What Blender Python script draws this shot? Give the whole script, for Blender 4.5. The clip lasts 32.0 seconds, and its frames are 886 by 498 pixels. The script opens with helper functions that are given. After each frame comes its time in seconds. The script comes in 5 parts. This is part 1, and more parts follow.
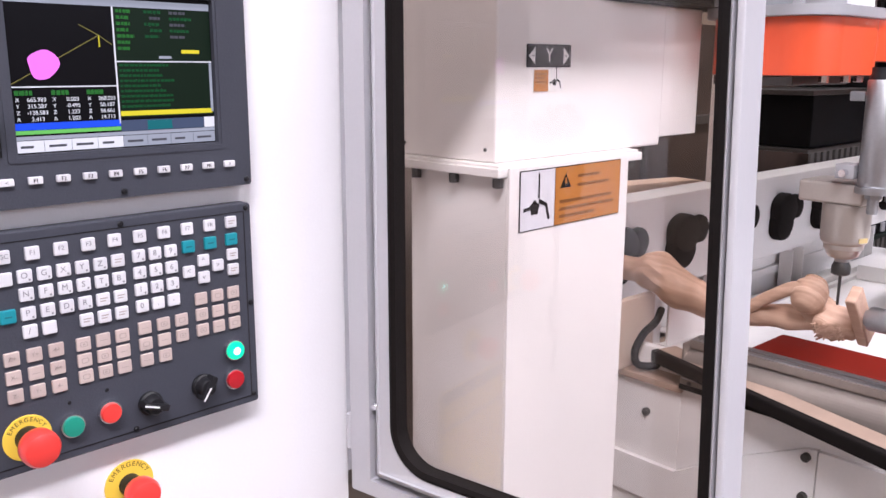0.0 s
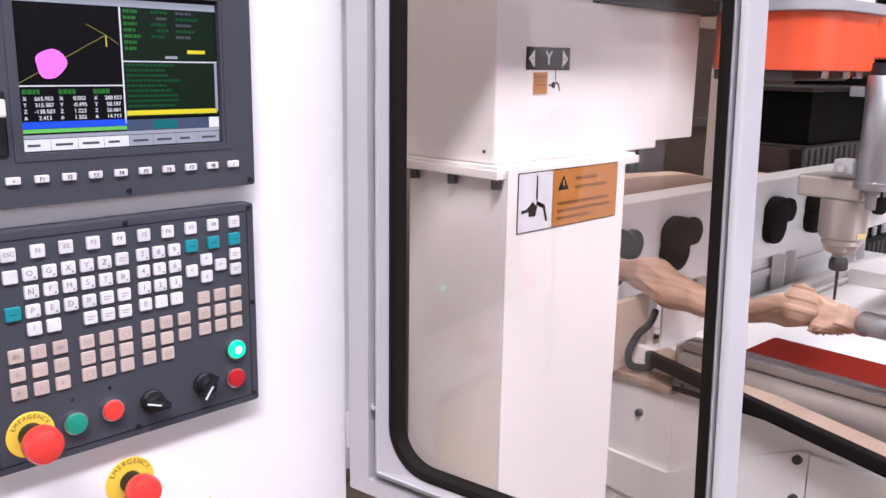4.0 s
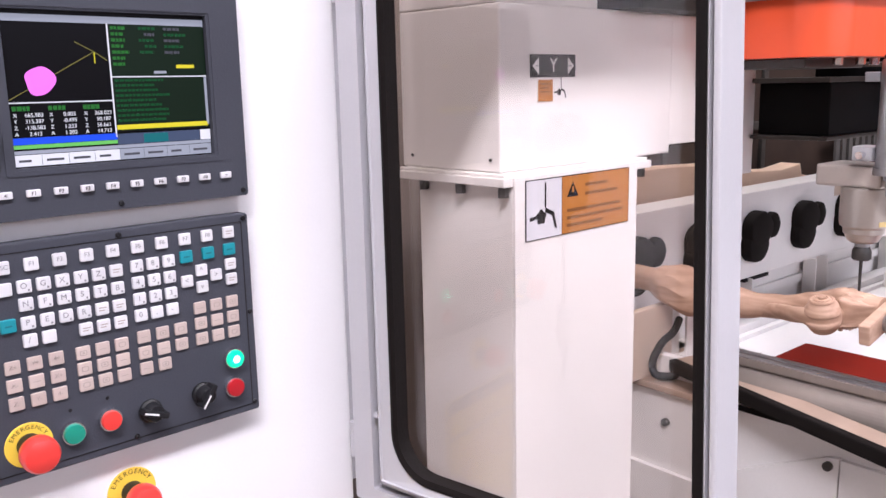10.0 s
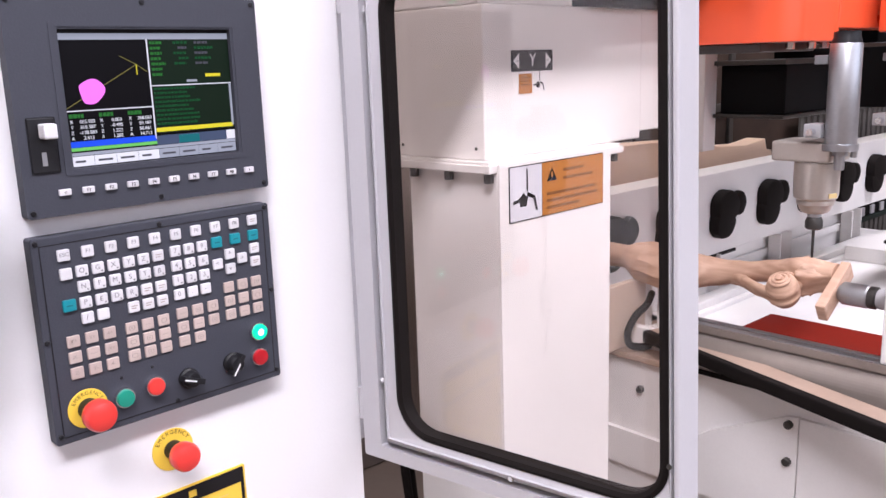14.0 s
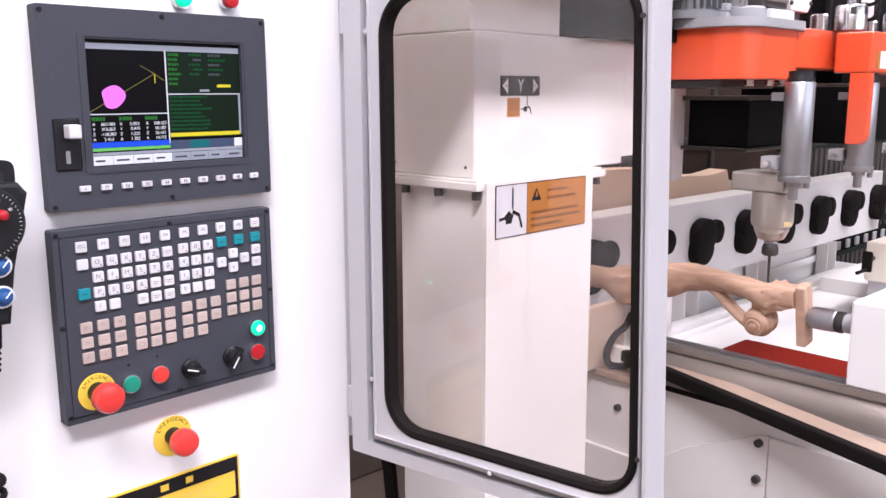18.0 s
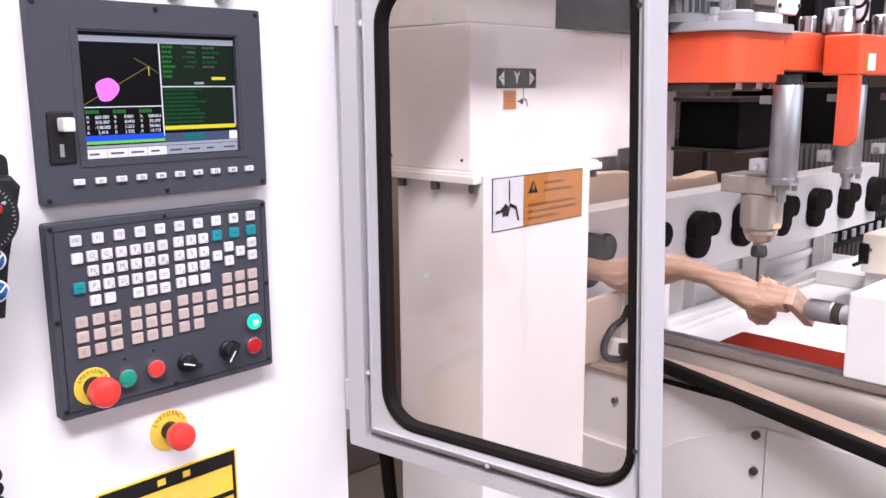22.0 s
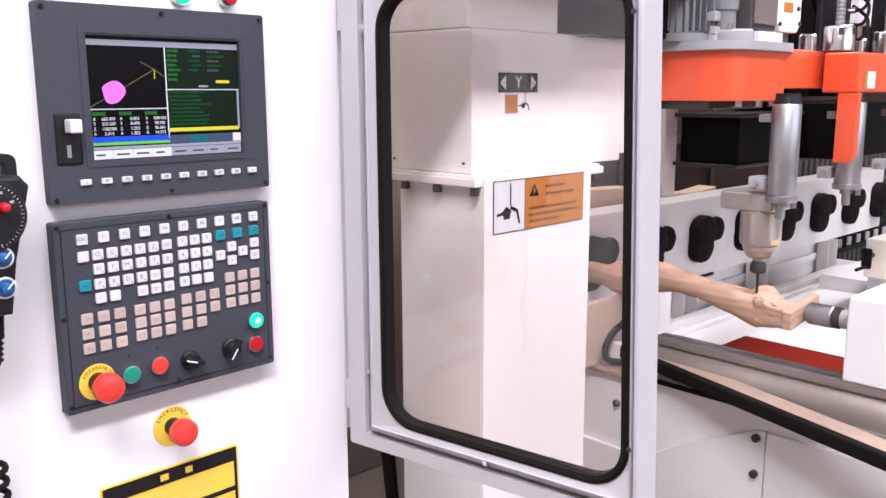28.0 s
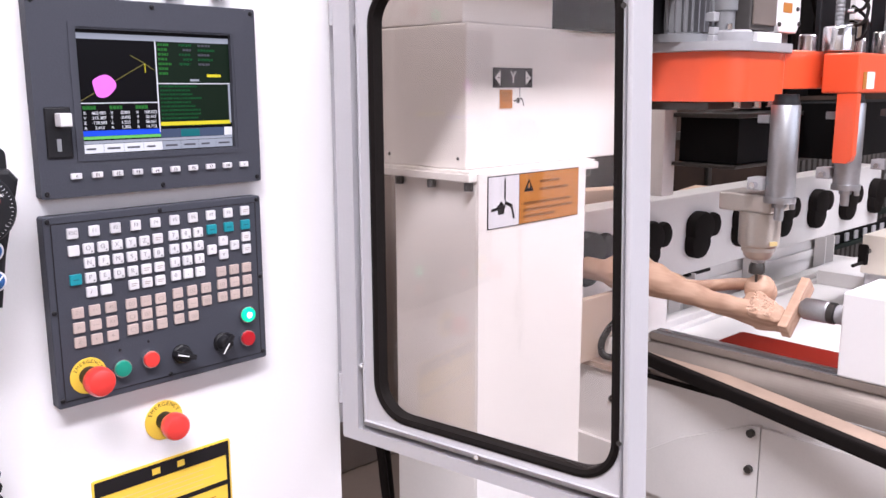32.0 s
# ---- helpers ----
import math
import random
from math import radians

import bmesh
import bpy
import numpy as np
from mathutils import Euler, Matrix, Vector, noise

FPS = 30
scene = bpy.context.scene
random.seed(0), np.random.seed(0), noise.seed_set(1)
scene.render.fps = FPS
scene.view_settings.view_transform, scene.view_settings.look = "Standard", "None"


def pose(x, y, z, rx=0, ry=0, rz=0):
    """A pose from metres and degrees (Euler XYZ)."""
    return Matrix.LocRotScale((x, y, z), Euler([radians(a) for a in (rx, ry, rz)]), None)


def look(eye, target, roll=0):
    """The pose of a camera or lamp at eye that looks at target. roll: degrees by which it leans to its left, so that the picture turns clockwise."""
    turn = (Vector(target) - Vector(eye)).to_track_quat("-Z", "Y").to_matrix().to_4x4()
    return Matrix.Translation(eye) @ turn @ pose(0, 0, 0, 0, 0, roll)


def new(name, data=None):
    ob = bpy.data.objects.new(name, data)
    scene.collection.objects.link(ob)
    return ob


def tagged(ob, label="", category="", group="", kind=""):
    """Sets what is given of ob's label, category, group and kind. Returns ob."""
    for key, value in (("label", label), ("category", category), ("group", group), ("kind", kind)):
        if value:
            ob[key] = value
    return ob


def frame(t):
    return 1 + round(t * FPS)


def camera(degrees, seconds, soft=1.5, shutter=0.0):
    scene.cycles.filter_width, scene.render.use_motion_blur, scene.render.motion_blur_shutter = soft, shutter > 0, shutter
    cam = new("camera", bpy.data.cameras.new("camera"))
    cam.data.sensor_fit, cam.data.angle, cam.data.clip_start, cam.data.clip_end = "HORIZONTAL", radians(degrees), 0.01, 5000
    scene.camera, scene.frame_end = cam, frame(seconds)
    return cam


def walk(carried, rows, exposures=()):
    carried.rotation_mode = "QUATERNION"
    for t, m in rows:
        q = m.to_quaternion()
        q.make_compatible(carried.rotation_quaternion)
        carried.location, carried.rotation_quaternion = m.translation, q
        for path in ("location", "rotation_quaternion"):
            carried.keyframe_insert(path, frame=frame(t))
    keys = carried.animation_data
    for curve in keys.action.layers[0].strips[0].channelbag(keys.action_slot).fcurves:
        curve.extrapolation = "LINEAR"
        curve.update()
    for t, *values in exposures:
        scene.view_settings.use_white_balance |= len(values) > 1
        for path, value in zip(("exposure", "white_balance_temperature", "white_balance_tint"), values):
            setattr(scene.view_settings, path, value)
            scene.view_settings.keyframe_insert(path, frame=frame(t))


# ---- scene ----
cam = camera(55.0, 32.0)
# seconds, eye, then yaw, pitch and roll in degrees
PATH = [
    (0, -0.535, -0.922, 1.432, -44.93, -12.17, 0.18),
    (0.5, -0.535, -0.922, 1.432, -45.03, -12.17, 0.38),
    (1, -0.534, -0.917, 1.432, -45.19, -12.46, 0.45),
    (1.5, -0.534, -0.914, 1.432, -45.18, -12.31, 0.24),
    (2, -0.537, -0.916, 1.435, -45.31, -12.06, 0.42),
    (2.5, -0.539, -0.917, 1.432, -45.28, -11.90, 0.39),
    (4.5, -0.550, -0.922, 1.439, -45.39, -12.29, 1.15),
    (5, -0.529, -0.935, 1.435, -44.26, -10.41, 1.29),
    (5.5, -0.501, -0.934, 1.428, -44.32, -11.02, 1.04),
    (6, -0.503, -0.933, 1.428, -43.85, -11.28, -0.35),
    (6.5, -0.502, -0.940, 1.422, -43.78, -11.35, -0.54),
    (7, -0.505, -0.951, 1.423, -43.58, -11.21, -0.58),
    (7.5, -0.501, -0.947, 1.422, -43.61, -11.20, -0.67),
    (8, -0.500, -0.951, 1.424, -43.34, -11.17, -1.01),
    (8.5, -0.501, -0.952, 1.421, -43.31, -11.26, -0.86),
    (9, -0.504, -0.955, 1.417, -43.12, -11.03, -1.16),
    (9.5, -0.508, -0.954, 1.418, -43.15, -11.00, -0.97),
    (10, -0.512, -0.962, 1.419, -42.91, -10.94, -1.23),
    (10.5, -0.514, -0.965, 1.418, -42.98, -10.85, -1.65),
    (11, -0.511, -0.966, 1.418, -42.91, -10.91, -1.81),
    (11.5, -0.507, -0.961, 1.419, -42.99, -10.80, -1.58),
    (12, -0.502, -0.962, 1.422, -42.87, -10.83, -1.54),
    (12.5, -0.502, -0.965, 1.420, -42.72, -10.90, -1.67),
    (13, -0.497, -0.958, 1.419, -42.69, -11.03, -1.68),
    (13.5, -0.529, -0.977, 1.425, -42.99, -11.26, -1.65),
    (14, -0.635, -1.047, 1.449, -44.50, -12.20, -1.95),
    (14.5, -0.696, -1.089, 1.427, -45.59, -12.08, -0.56),
    (16.5, -0.718, -1.087, 1.422, -45.80, -11.60, -0.14),
    (17, -0.716, -1.090, 1.428, -45.72, -10.68, -0.51),
    (17.5, -0.709, -1.096, 1.436, -45.53, -10.28, -0.37),
    (18, -0.705, -1.108, 1.435, -45.54, -10.36, -0.16),
    (18.5, -0.709, -1.108, 1.436, -45.48, -10.46, 0.11),
    (19, -0.709, -1.104, 1.433, -45.82, -10.62, 0.23),
    (19.5, -0.706, -1.101, 1.434, -45.81, -10.73, 0.00),
    (20, -0.706, -1.109, 1.433, -45.59, -10.70, -0.04),
    (20.5, -0.703, -1.109, 1.437, -45.70, -10.70, 0.11),
    (21, -0.702, -1.109, 1.435, -45.76, -10.57, -0.20),
    (21.5, -0.700, -1.105, 1.435, -45.90, -10.59, -0.20),
    (22, -0.702, -1.106, 1.431, -45.74, -10.72, -0.39),
    (22.5, -0.703, -1.106, 1.430, -45.84, -10.71, -0.10),
    (23, -0.704, -1.106, 1.430, -45.90, -10.68, 0.25),
    (23.5, -0.705, -1.107, 1.430, -45.89, -10.72, 0.46),
    (24, -0.704, -1.109, 1.428, -45.80, -10.62, 0.13),
    (24.5, -0.703, -1.114, 1.430, -45.75, -10.53, 0.25),
    (25, -0.709, -1.123, 1.428, -45.35, -10.47, -0.11),
    (25.5, -0.712, -1.125, 1.430, -45.32, -10.34, 0.14),
    (27.5, -0.713, -1.126, 1.430, -45.24, -10.38, 0.05),
    (28, -0.710, -1.131, 1.430, -45.27, -10.43, -0.19),
    (28.5, -0.709, -1.133, 1.430, -45.13, -10.45, -0.25),
    (29, -0.707, -1.135, 1.428, -45.17, -10.53, -0.10),
    (29.5, -0.707, -1.139, 1.429, -45.05, -10.49, -0.17),
    (30, -0.710, -1.144, 1.426, -44.74, -10.36, -0.32),
    (30.5, -0.709, -1.143, 1.427, -44.78, -10.51, -0.02),
    (31, -0.706, -1.140, 1.428, -45.03, -10.68, -0.21),
    (31.5, -0.705, -1.138, 1.430, -45.23, -10.57, -0.17),
    (32, -0.702, -1.141, 1.427, -45.28, -10.67, -0.16),
]


def eye_pose(x, y, z, yaw, pitch, roll):
    a, b = radians(yaw), radians(pitch)
    ahead = Vector((-math.sin(a) * math.cos(b), math.cos(a) * math.cos(b), math.sin(b)))
    return look((x, y, z), Vector((x, y, z)) + ahead, roll)


walk(cam, [(t, eye_pose(*row)) for t, *row in PATH], exposures=((0, 0.27, 6050, 20), (12.5, 0.29, 6060, 20), (16.8, 0.21, 6080, 20), (17.3, 0.23, 6090, 20), (18.2, 0.34, 6090, 20), (19.5, 0.38, 6090, 20), (32, 0.35, 6090, 19)))


# ---------------------------------------------------------------- light
world = bpy.data.worlds.new("world")
scene.world = world
world.use_nodes = True
wn = world.node_tree.nodes
sky = wn.new("ShaderNodeTexSky")
sky.sky_type = "NISHITA"
sky.sun_disc = False
sky.sun_elevation = radians(40)
sky.sun_rotation = radians(200)
world.node_tree.links.new(sky.outputs["Color"], wn["Background"].inputs["Color"])
wn["Background"].inputs["Strength"].default_value = 0.1


def area_lamp(name, eye, target, w, h, power, colour=(1, 1, 1)):
    d = bpy.data.lights.new(name, "AREA")
    d.shape, d.size, d.size_y, d.energy, d.color = "RECTANGLE", w, h, power, colour
    ob = new(name, d)
    ob.matrix_world = look(eye, target)
    return ob


# unseen window and ceiling lamps: front ones inferred from shading, rear rows added fill
area_lamp("unseen_window_light", (3.0, -6.9, 3.5), (2.2, 0, 1.6), 8.5, 2.4, 125, (0.97, 0.97, 1.0))
for cx, front in ((-2.0, 365), (1.2, 135), (4.4, 165)):
    for cy, power, tone in ((-2.3, front, (1.0, 0.97, 0.96)), (0.9, 60, (1.0, 0.94, 0.88)), (4.6, 70, (1.0, 0.86, 0.74))):
        area_lamp("unseen_ceiling_lamp", (cx, cy, 5.1), (cx, cy, 0), 2.4, 0.7, power, tone)


# ---------------------------------------------------------------- materials
def material(name, colour, rough=0.5, metal=0.0, grain=0.04, scale=40.0, bump=0.02, stain=0.06, stain_scale=3.0,
             emit=None, power=0.0, coat=0.0, vary=0.0, spec=0.5):
    """A surface with colour change at two scales, relief and uneven gloss."""
    m = bpy.data.materials.new(name)
    m.use_nodes = True
    nt = m.node_tree
    n, l = nt.nodes, nt.links
    b = n["Principled BSDF"]
    tc = n.new("ShaderNodeTexCoord")
    fine, broad = n.new("ShaderNodeTexNoise"), n.new("ShaderNodeTexNoise")
    fine.inputs["Scale"].default_value, fine.inputs["Detail"].default_value = scale, 6
    broad.inputs["Scale"].default_value, broad.inputs["Detail"].default_value = stain_scale, 4
    for t in (fine, broad):
        l.new(tc.outputs["Object"], t.inputs["Vector"])
    ramp = n.new("ShaderNodeMapRange")
    ramp.inputs["To Min"].default_value, ramp.inputs["To Max"].default_value = 1 - grain, 1 + grain
    ramp2 = n.new("ShaderNodeMapRange")
    ramp2.inputs["From Min"].default_value, ramp2.inputs["From Max"].default_value = 0.3, 0.7
    ramp2.inputs["To Min"].default_value, ramp2.inputs["To Max"].default_value = 1 - stain, 1.0
    l.new(fine.outputs["Fac"], ramp.inputs["Value"])
    l.new(broad.outputs["Fac"], ramp2.inputs["Value"])
    mul = n.new("ShaderNodeMath")
    mul.operation = "MULTIPLY"
    l.new(ramp.outputs[0], mul.inputs[0])
    l.new(ramp2.outputs[0], mul.inputs[1])
    last = mul
    if vary:
        info = n.new("ShaderNodeObjectInfo")
        r3 = n.new("ShaderNodeMapRange")
        r3.inputs["To Min"].default_value, r3.inputs["To Max"].default_value = 1 - vary, 1 + vary * 0.3
        l.new(info.outputs["Random"], r3.inputs["Value"])
        last = n.new("ShaderNodeMath")
        last.operation = "MULTIPLY"
        l.new(mul.outputs[0], last.inputs[0])
        l.new(r3.outputs[0], last.inputs[1])
    mix = n.new("ShaderNodeVectorMath")
    mix.operation = "SCALE"
    mix.inputs[0].default_value = colour
    l.new(last.outputs[0], mix.inputs["Scale"])
    l.new(mix.outputs[0], b.inputs["Base Color"])
    rr = n.new("ShaderNodeMapRange")
    rr.inputs["To Min"].default_value, rr.inputs["To Max"].default_value = max(0.02, rough - 0.08), min(1, rough + 0.08)
    l.new(broad.outputs["Fac"], rr.inputs["Value"])
    l.new(rr.outputs[0], b.inputs["Roughness"])
    b.inputs["Metallic"].default_value = metal
    b.inputs["Coat Weight"].default_value = coat
    b.inputs["Specular IOR Level"].default_value = spec
    if bump:
        bp = n.new("ShaderNodeBump")
        bp.inputs["Strength"].default_value, bp.inputs["Distance"].default_value = min(1, bump * 10), 0.001
        l.new(fine.outputs["Fac"], bp.inputs["Height"])
        l.new(bp.outputs[0], b.inputs["Normal"])
    if emit:
        b.inputs["Emission Color"].default_value = (*emit, 1)
        b.inputs["Emission Strength"].default_value = power
    return m


def wood_material(name, light, dark, scale=9.0, rough=0.6, along=(1.0, 0.09, 1.0)):
    m = bpy.data.materials.new(name)
    m.use_nodes = True
    nt = m.node_tree
    n, l = nt.nodes, nt.links
    b = n["Principled BSDF"]
    tc, mp = n.new("ShaderNodeTexCoord"), n.new("ShaderNodeMapping")
    mp.inputs["Scale"].default_value = along
    l.new(tc.outputs["Object"], mp.inputs["Vector"])
    wave = n.new("ShaderNodeTexWave")
    wave.inputs["Scale"].default_value, wave.inputs["Distortion"].default_value = scale, 7
    wave.inputs["Detail"].default_value, wave.inputs["Detail Scale"].default_value = 3, 2
    fine = n.new("ShaderNodeTexNoise")
    fine.inputs["Scale"].default_value, fine.inputs["Detail"].default_value = 130, 8
    l.new(mp.outputs[0], wave.inputs["Vector"])
    l.new(mp.outputs[0], fine.inputs["Vector"])
    mixf = n.new("ShaderNodeMath")
    mixf.operation = "MULTIPLY_ADD"
    mixf.inputs[1].default_value = 0.45
    l.new(wave.outputs["Fac"], mixf.inputs[0])
    sc = n.new("ShaderNodeMath")
    sc.operation = "MULTIPLY"
    sc.inputs[1].default_value = 0.55
    l.new(fine.outputs["Fac"], sc.inputs[0])
    l.new(sc.outputs[0], mixf.inputs[2])
    ramp = n.new("ShaderNodeValToRGB")
    ramp.color_ramp.elements[0].position, ramp.color_ramp.elements[1].position = 0.2, 0.8
    ramp.color_ramp.elements[0].color, ramp.color_ramp.elements[1].color = (*dark, 1), (*light, 1)
    l.new(mixf.outputs[0], ramp.inputs[0])
    l.new(ramp.outputs[0], b.inputs["Base Color"])
    b.inputs["Roughness"].default_value = rough
    bp = n.new("ShaderNodeBump")
    bp.inputs["Strength"].default_value, bp.inputs["Distance"].default_value = 0.25, 0.0008
    l.new(mixf.outputs[0], bp.inputs["Height"])
    l.new(bp.outputs[0], b.inputs["Normal"])
    return m


def glass_material(name, tint, rough=0.0):
    m = bpy.data.materials.new(name)
    m.use_nodes = True
    nt = m.node_tree
    n, l = nt.nodes, nt.links
    n.remove(n["Principled BSDF"])
    tr, gl, mx, fr, pw, sc = (n.new(k) for k in ("ShaderNodeBsdfTransparent", "ShaderNodeBsdfGlossy", "ShaderNodeMixShader", "ShaderNodeLayerWeight", "ShaderNodeMath", "ShaderNodeMath"))
    tr.inputs["Color"].default_value = (*tint, 1)
    gl.inputs["Roughness"].default_value = rough
    fr.inputs["Blend"].default_value = 0.5
    pw.operation, pw.inputs[1].default_value = "POWER", 5.0
    sc.operation, sc.inputs[1].default_value, sc.inputs[2].default_value = "MULTIPLY_ADD", 0.90, 0.043
    l.new(fr.outputs["Facing"], pw.inputs[0])
    l.new(pw.outputs[0], sc.inputs[0])
    l.new(sc.outputs[0], mx.inputs[0])
    l.new(tr.outputs[0], mx.inputs[1])
    l.new(gl.outputs[0], mx.inputs[2])
    l.new(mx.outputs[0], n["Material Output"].inputs["Surface"])
    return m


M_WHITE = material("white_powder_coat", (0.80, 0.79, 0.80), 0.38, grain=0.02, scale=260, bump=0.015, stain=0.04)
M_CAST = material("white_machine_paint", (0.82, 0.80, 0.785), 0.42, grain=0.03, scale=120, bump=0.03, stain=0.10)
M_GREY = material("light_grey_paint", (0.50, 0.495, 0.52), 0.40, grain=0.03, scale=200, bump=0.015, stain=0.06)
M_PANEL = material("dark_grey_panel", (0.048, 0.051, 0.065), 0.6, grain=0.06, scale=400, bump=0.03, stain=0.08, spec=0.25)
M_PANEL2 = material("black_panel_plastic", (0.012, 0.012, 0.014), 0.45, grain=0.1, scale=300, spec=0.25)
M_RUBBER = material("black_rubber", (0.010, 0.008, 0.0075), 0.7, grain=0.15, scale=200, bump=0.05, spec=0.08)
M_KEY = material("white_key", (0.64, 0.63, 0.65), 0.45, grain=0.02, vary=0.06)
M_KEYB = material("beige_key", (0.50, 0.405, 0.365), 0.5, grain=0.03, vary=0.08)
M_TEALINK = material("dark_teal_ink", (0.005, 0.13, 0.16), 0.6, grain=0.02, bump=0)
M_BADGE = material("blue_switch_plate", (0.012, 0.085, 0.26), 0.45, grain=0.03)
M_KEYT = material("teal_key", (0.003, 0.23, 0.28), 0.45, grain=0.03)
M_INK = material("dark_ink", (0.014, 0.012, 0.013), 0.7, grain=0.02, bump=0, spec=0.15)
M_LEGEND = material("worn_legend_ink", (0.24, 0.235, 0.25), 0.6, grain=0.02, bump=0)
M_FAINT = material("faint_legend_ink", (0.36, 0.305, 0.28), 0.6, grain=0.02, bump=0)
M_WINK = material("white_ink", (0.8, 0.8, 0.8), 0.6, grain=0.02, bump=0)
M_RED = material("red_button", (0.75, 0.045, 0.035), 0.32, grain=0.03, coat=0.3)
M_REDK = material("dark_red_button", (0.42, 0.008, 0.015), 0.3, grain=0.03, coat=0.3)
M_GREEN = material("green_button", (0.004, 0.25, 0.17), 0.4, grain=0.03, coat=0.2)
M_LAMP = material("lit_green_lens", (0.0, 0.4, 0.2), 0.2, emit=(0.0, 0.55, 0.25), power=1.2)
M_LAMPC = material("lit_lens_core", (0.2, 0.8, 0.6), 0.2, emit=(0.2, 0.9, 0.7), power=6.0)
M_OLIVE = material("olive_ink", (0.11, 0.075, 0.015), 0.6, grain=0.02, bump=0)
M_STICKER = material("pale_yellow_sticker", (0.66, 0.50, 0.22), 0.5, grain=0.05, bump=0)
M_YELLOW = material("yellow_label", (0.84, 0.57, 0.06), 0.5, grain=0.03, bump=0)
M_CHROME = material("chrome", (0.75, 0.75, 0.77), 0.24, metal=1.0, grain=0.03)
M_STEEL = material("machined_steel", (0.47, 0.48, 0.50), 0.42, metal=1.0, grain=0.1, scale=90, stain=0.15)
M_DSTEEL = material("blackened_steel", (0.09, 0.085, 0.08), 0.42, metal=0.8, grain=0.2, scale=150, stain=0.2)
M_ALU = material("aluminium_rail", (0.33, 0.285, 0.255), 0.36, metal=0.55, grain=0.04, scale=60, bump=0.008, stain=0.18, stain_scale=5)
M_DARKBOX = material("dark_grey_casting", (0.085, 0.078, 0.075), 0.5, metal=0.2, grain=0.1, stain=0.2)
M_FIN = material("motor_fin_grey", (0.15, 0.15, 0.16), 0.45, metal=0.3, grain=0.06, stain=0.15)
M_SLAT = material("dusty_fence_slat", (0.115, 0.105, 0.098), 0.7, grain=0.08, stain=0.3)
M_BARK = material("dark_orange_ink", (0.20, 0.075, 0.012), 0.5, bump=0)
M_ORANGE = material("orange_label", (0.45, 0.175, 0.028), 0.5, grain=0.04, bump=0)
M_ARM = material("orange_red_enamel", (0.80, 0.098, 0.031), 0.30, grain=0.02, coat=0.45, stain=0.08)
M_TRAY = material("red_rubber_mat", (0.19, 0.010, 0.003), 0.75, grain=0.1, scale=80, stain=0.25, spec=0.15)
M_BLACK = material("black_bellows", (0.004, 0.004, 0.0045), 0.7, grain=0.2, spec=0.12)
M_FLANGE = material("matt_flange_grey", (0.43, 0.43, 0.445), 0.55, metal=0.25, grain=0.05, scale=80, stain=0.15)
M_MOTOR = material("motor_grey", (0.22, 0.225, 0.235), 0.45, metal=0.2, grain=0.06, stain=0.12)
M_WOOD = wood_material("carved_beech", (0.53, 0.345, 0.245), (0.41, 0.25, 0.17), 13)
M_WOODC = wood_material("fresh_cut_beech", (0.59, 0.395, 0.29), (0.48, 0.305, 0.215), 12)
M_BLANK = wood_material("pale_wood_blank", (0.88, 0.66, 0.50), (0.82, 0.60, 0.445), 6, along=(0.06, 1.0, 1.0))
M_GLASS = glass_material("door_glass", (0.965, 0.935, 0.915))
M_SCREEN = material("screen_black", (0.004, 0.004, 0.005), 0.22, grain=0.02, bump=0, emit=(0.02, 0.018, 0.02), power=0.12, spec=0.06)


def glow(name, colour, power):
    return material(name, tuple(0.2 * c for c in colour), 0.35, bump=0, emit=colour, power=power, spec=0.1)


G_WHITE, G_GREY = glow("screen_white", (0.85, 0.85, 0.9), 0.65), glow("screen_grey", (0.42, 0.45, 0.52), 0.55)
G_YEL, G_BLUE = glow("screen_yellow", (0.75, 0.66, 0.03), 0.7), glow("screen_blue", (0.02, 0.08, 0.75), 0.8)
G_PINK = glow("screen_pink", (0.9, 0.18, 0.85), 0.9)
G_DGRN = glow("screen_dark_green", (0.01, 0.10, 0.03), 0.5)
G_PANEL = glow("screen_deep_green", (0.010, 0.022, 0.012), 0.5)
G_MGRN = glow("screen_mid_green", (0.03, 0.20, 0.035), 0.5)
G_MARK = glow("screen_mark", (0.10, 0.10, 0.12), 0.5)
G_SLATE, G_LIME = glow("screen_slate", (0.075, 0.10, 0.17), 0.6), glow("screen_lime", (0.16, 0.55, 0.12), 0.7)
G_DTEAL = glow("screen_dark_teal", (0.015, 0.17, 0.19), 0.6)
G_OLIVE = glow("screen_olive", (0.25, 0.22, 0.06), 0.5)
M_FLOOR = material("hall_floor_paint", (0.15, 0.115, 0.095), 0.45, grain=0.1, scale=30, stain=0.3, stain_scale=1.2)
M_WALL = material("hall_wall_paint", (0.37, 0.30, 0.245), 0.85, grain=0.05, scale=20, stain=0.15, stain_scale=0.8)
M_CEIL = material("hall_ceiling_sheet", (0.35, 0.34, 0.33), 0.7, grain=0.04, scale=10)
M_DRAB = material("drab_grey_sheet", (0.19, 0.155, 0.135), 0.6, grain=0.08, scale=15, stain=0.35, stain_scale=2.5)
M_BROWN = material("brown_backdrop_sheet", (0.050, 0.031, 0.023), 0.8, grain=0.15, scale=12, stain=0.5, stain_scale=4, spec=0.2)
M_FENCE = material("green_fence_paint", (0.016, 0.026, 0.023), 0.6, spec=0.2)
M_NICKEL = material("satin_nickel", (0.52, 0.475, 0.43), 0.36, metal=0.7, grain=0.05, scale=120)
M_BEIGE = material("beige_coated_sheet", (0.40, 0.29, 0.225), 0.5, grain=0.06, scale=60, stain=0.25, stain_scale=6)
M_IVORY = material("ivory_paint", (0.76, 0.70, 0.61), 0.45, grain=0.04, stain=0.12)
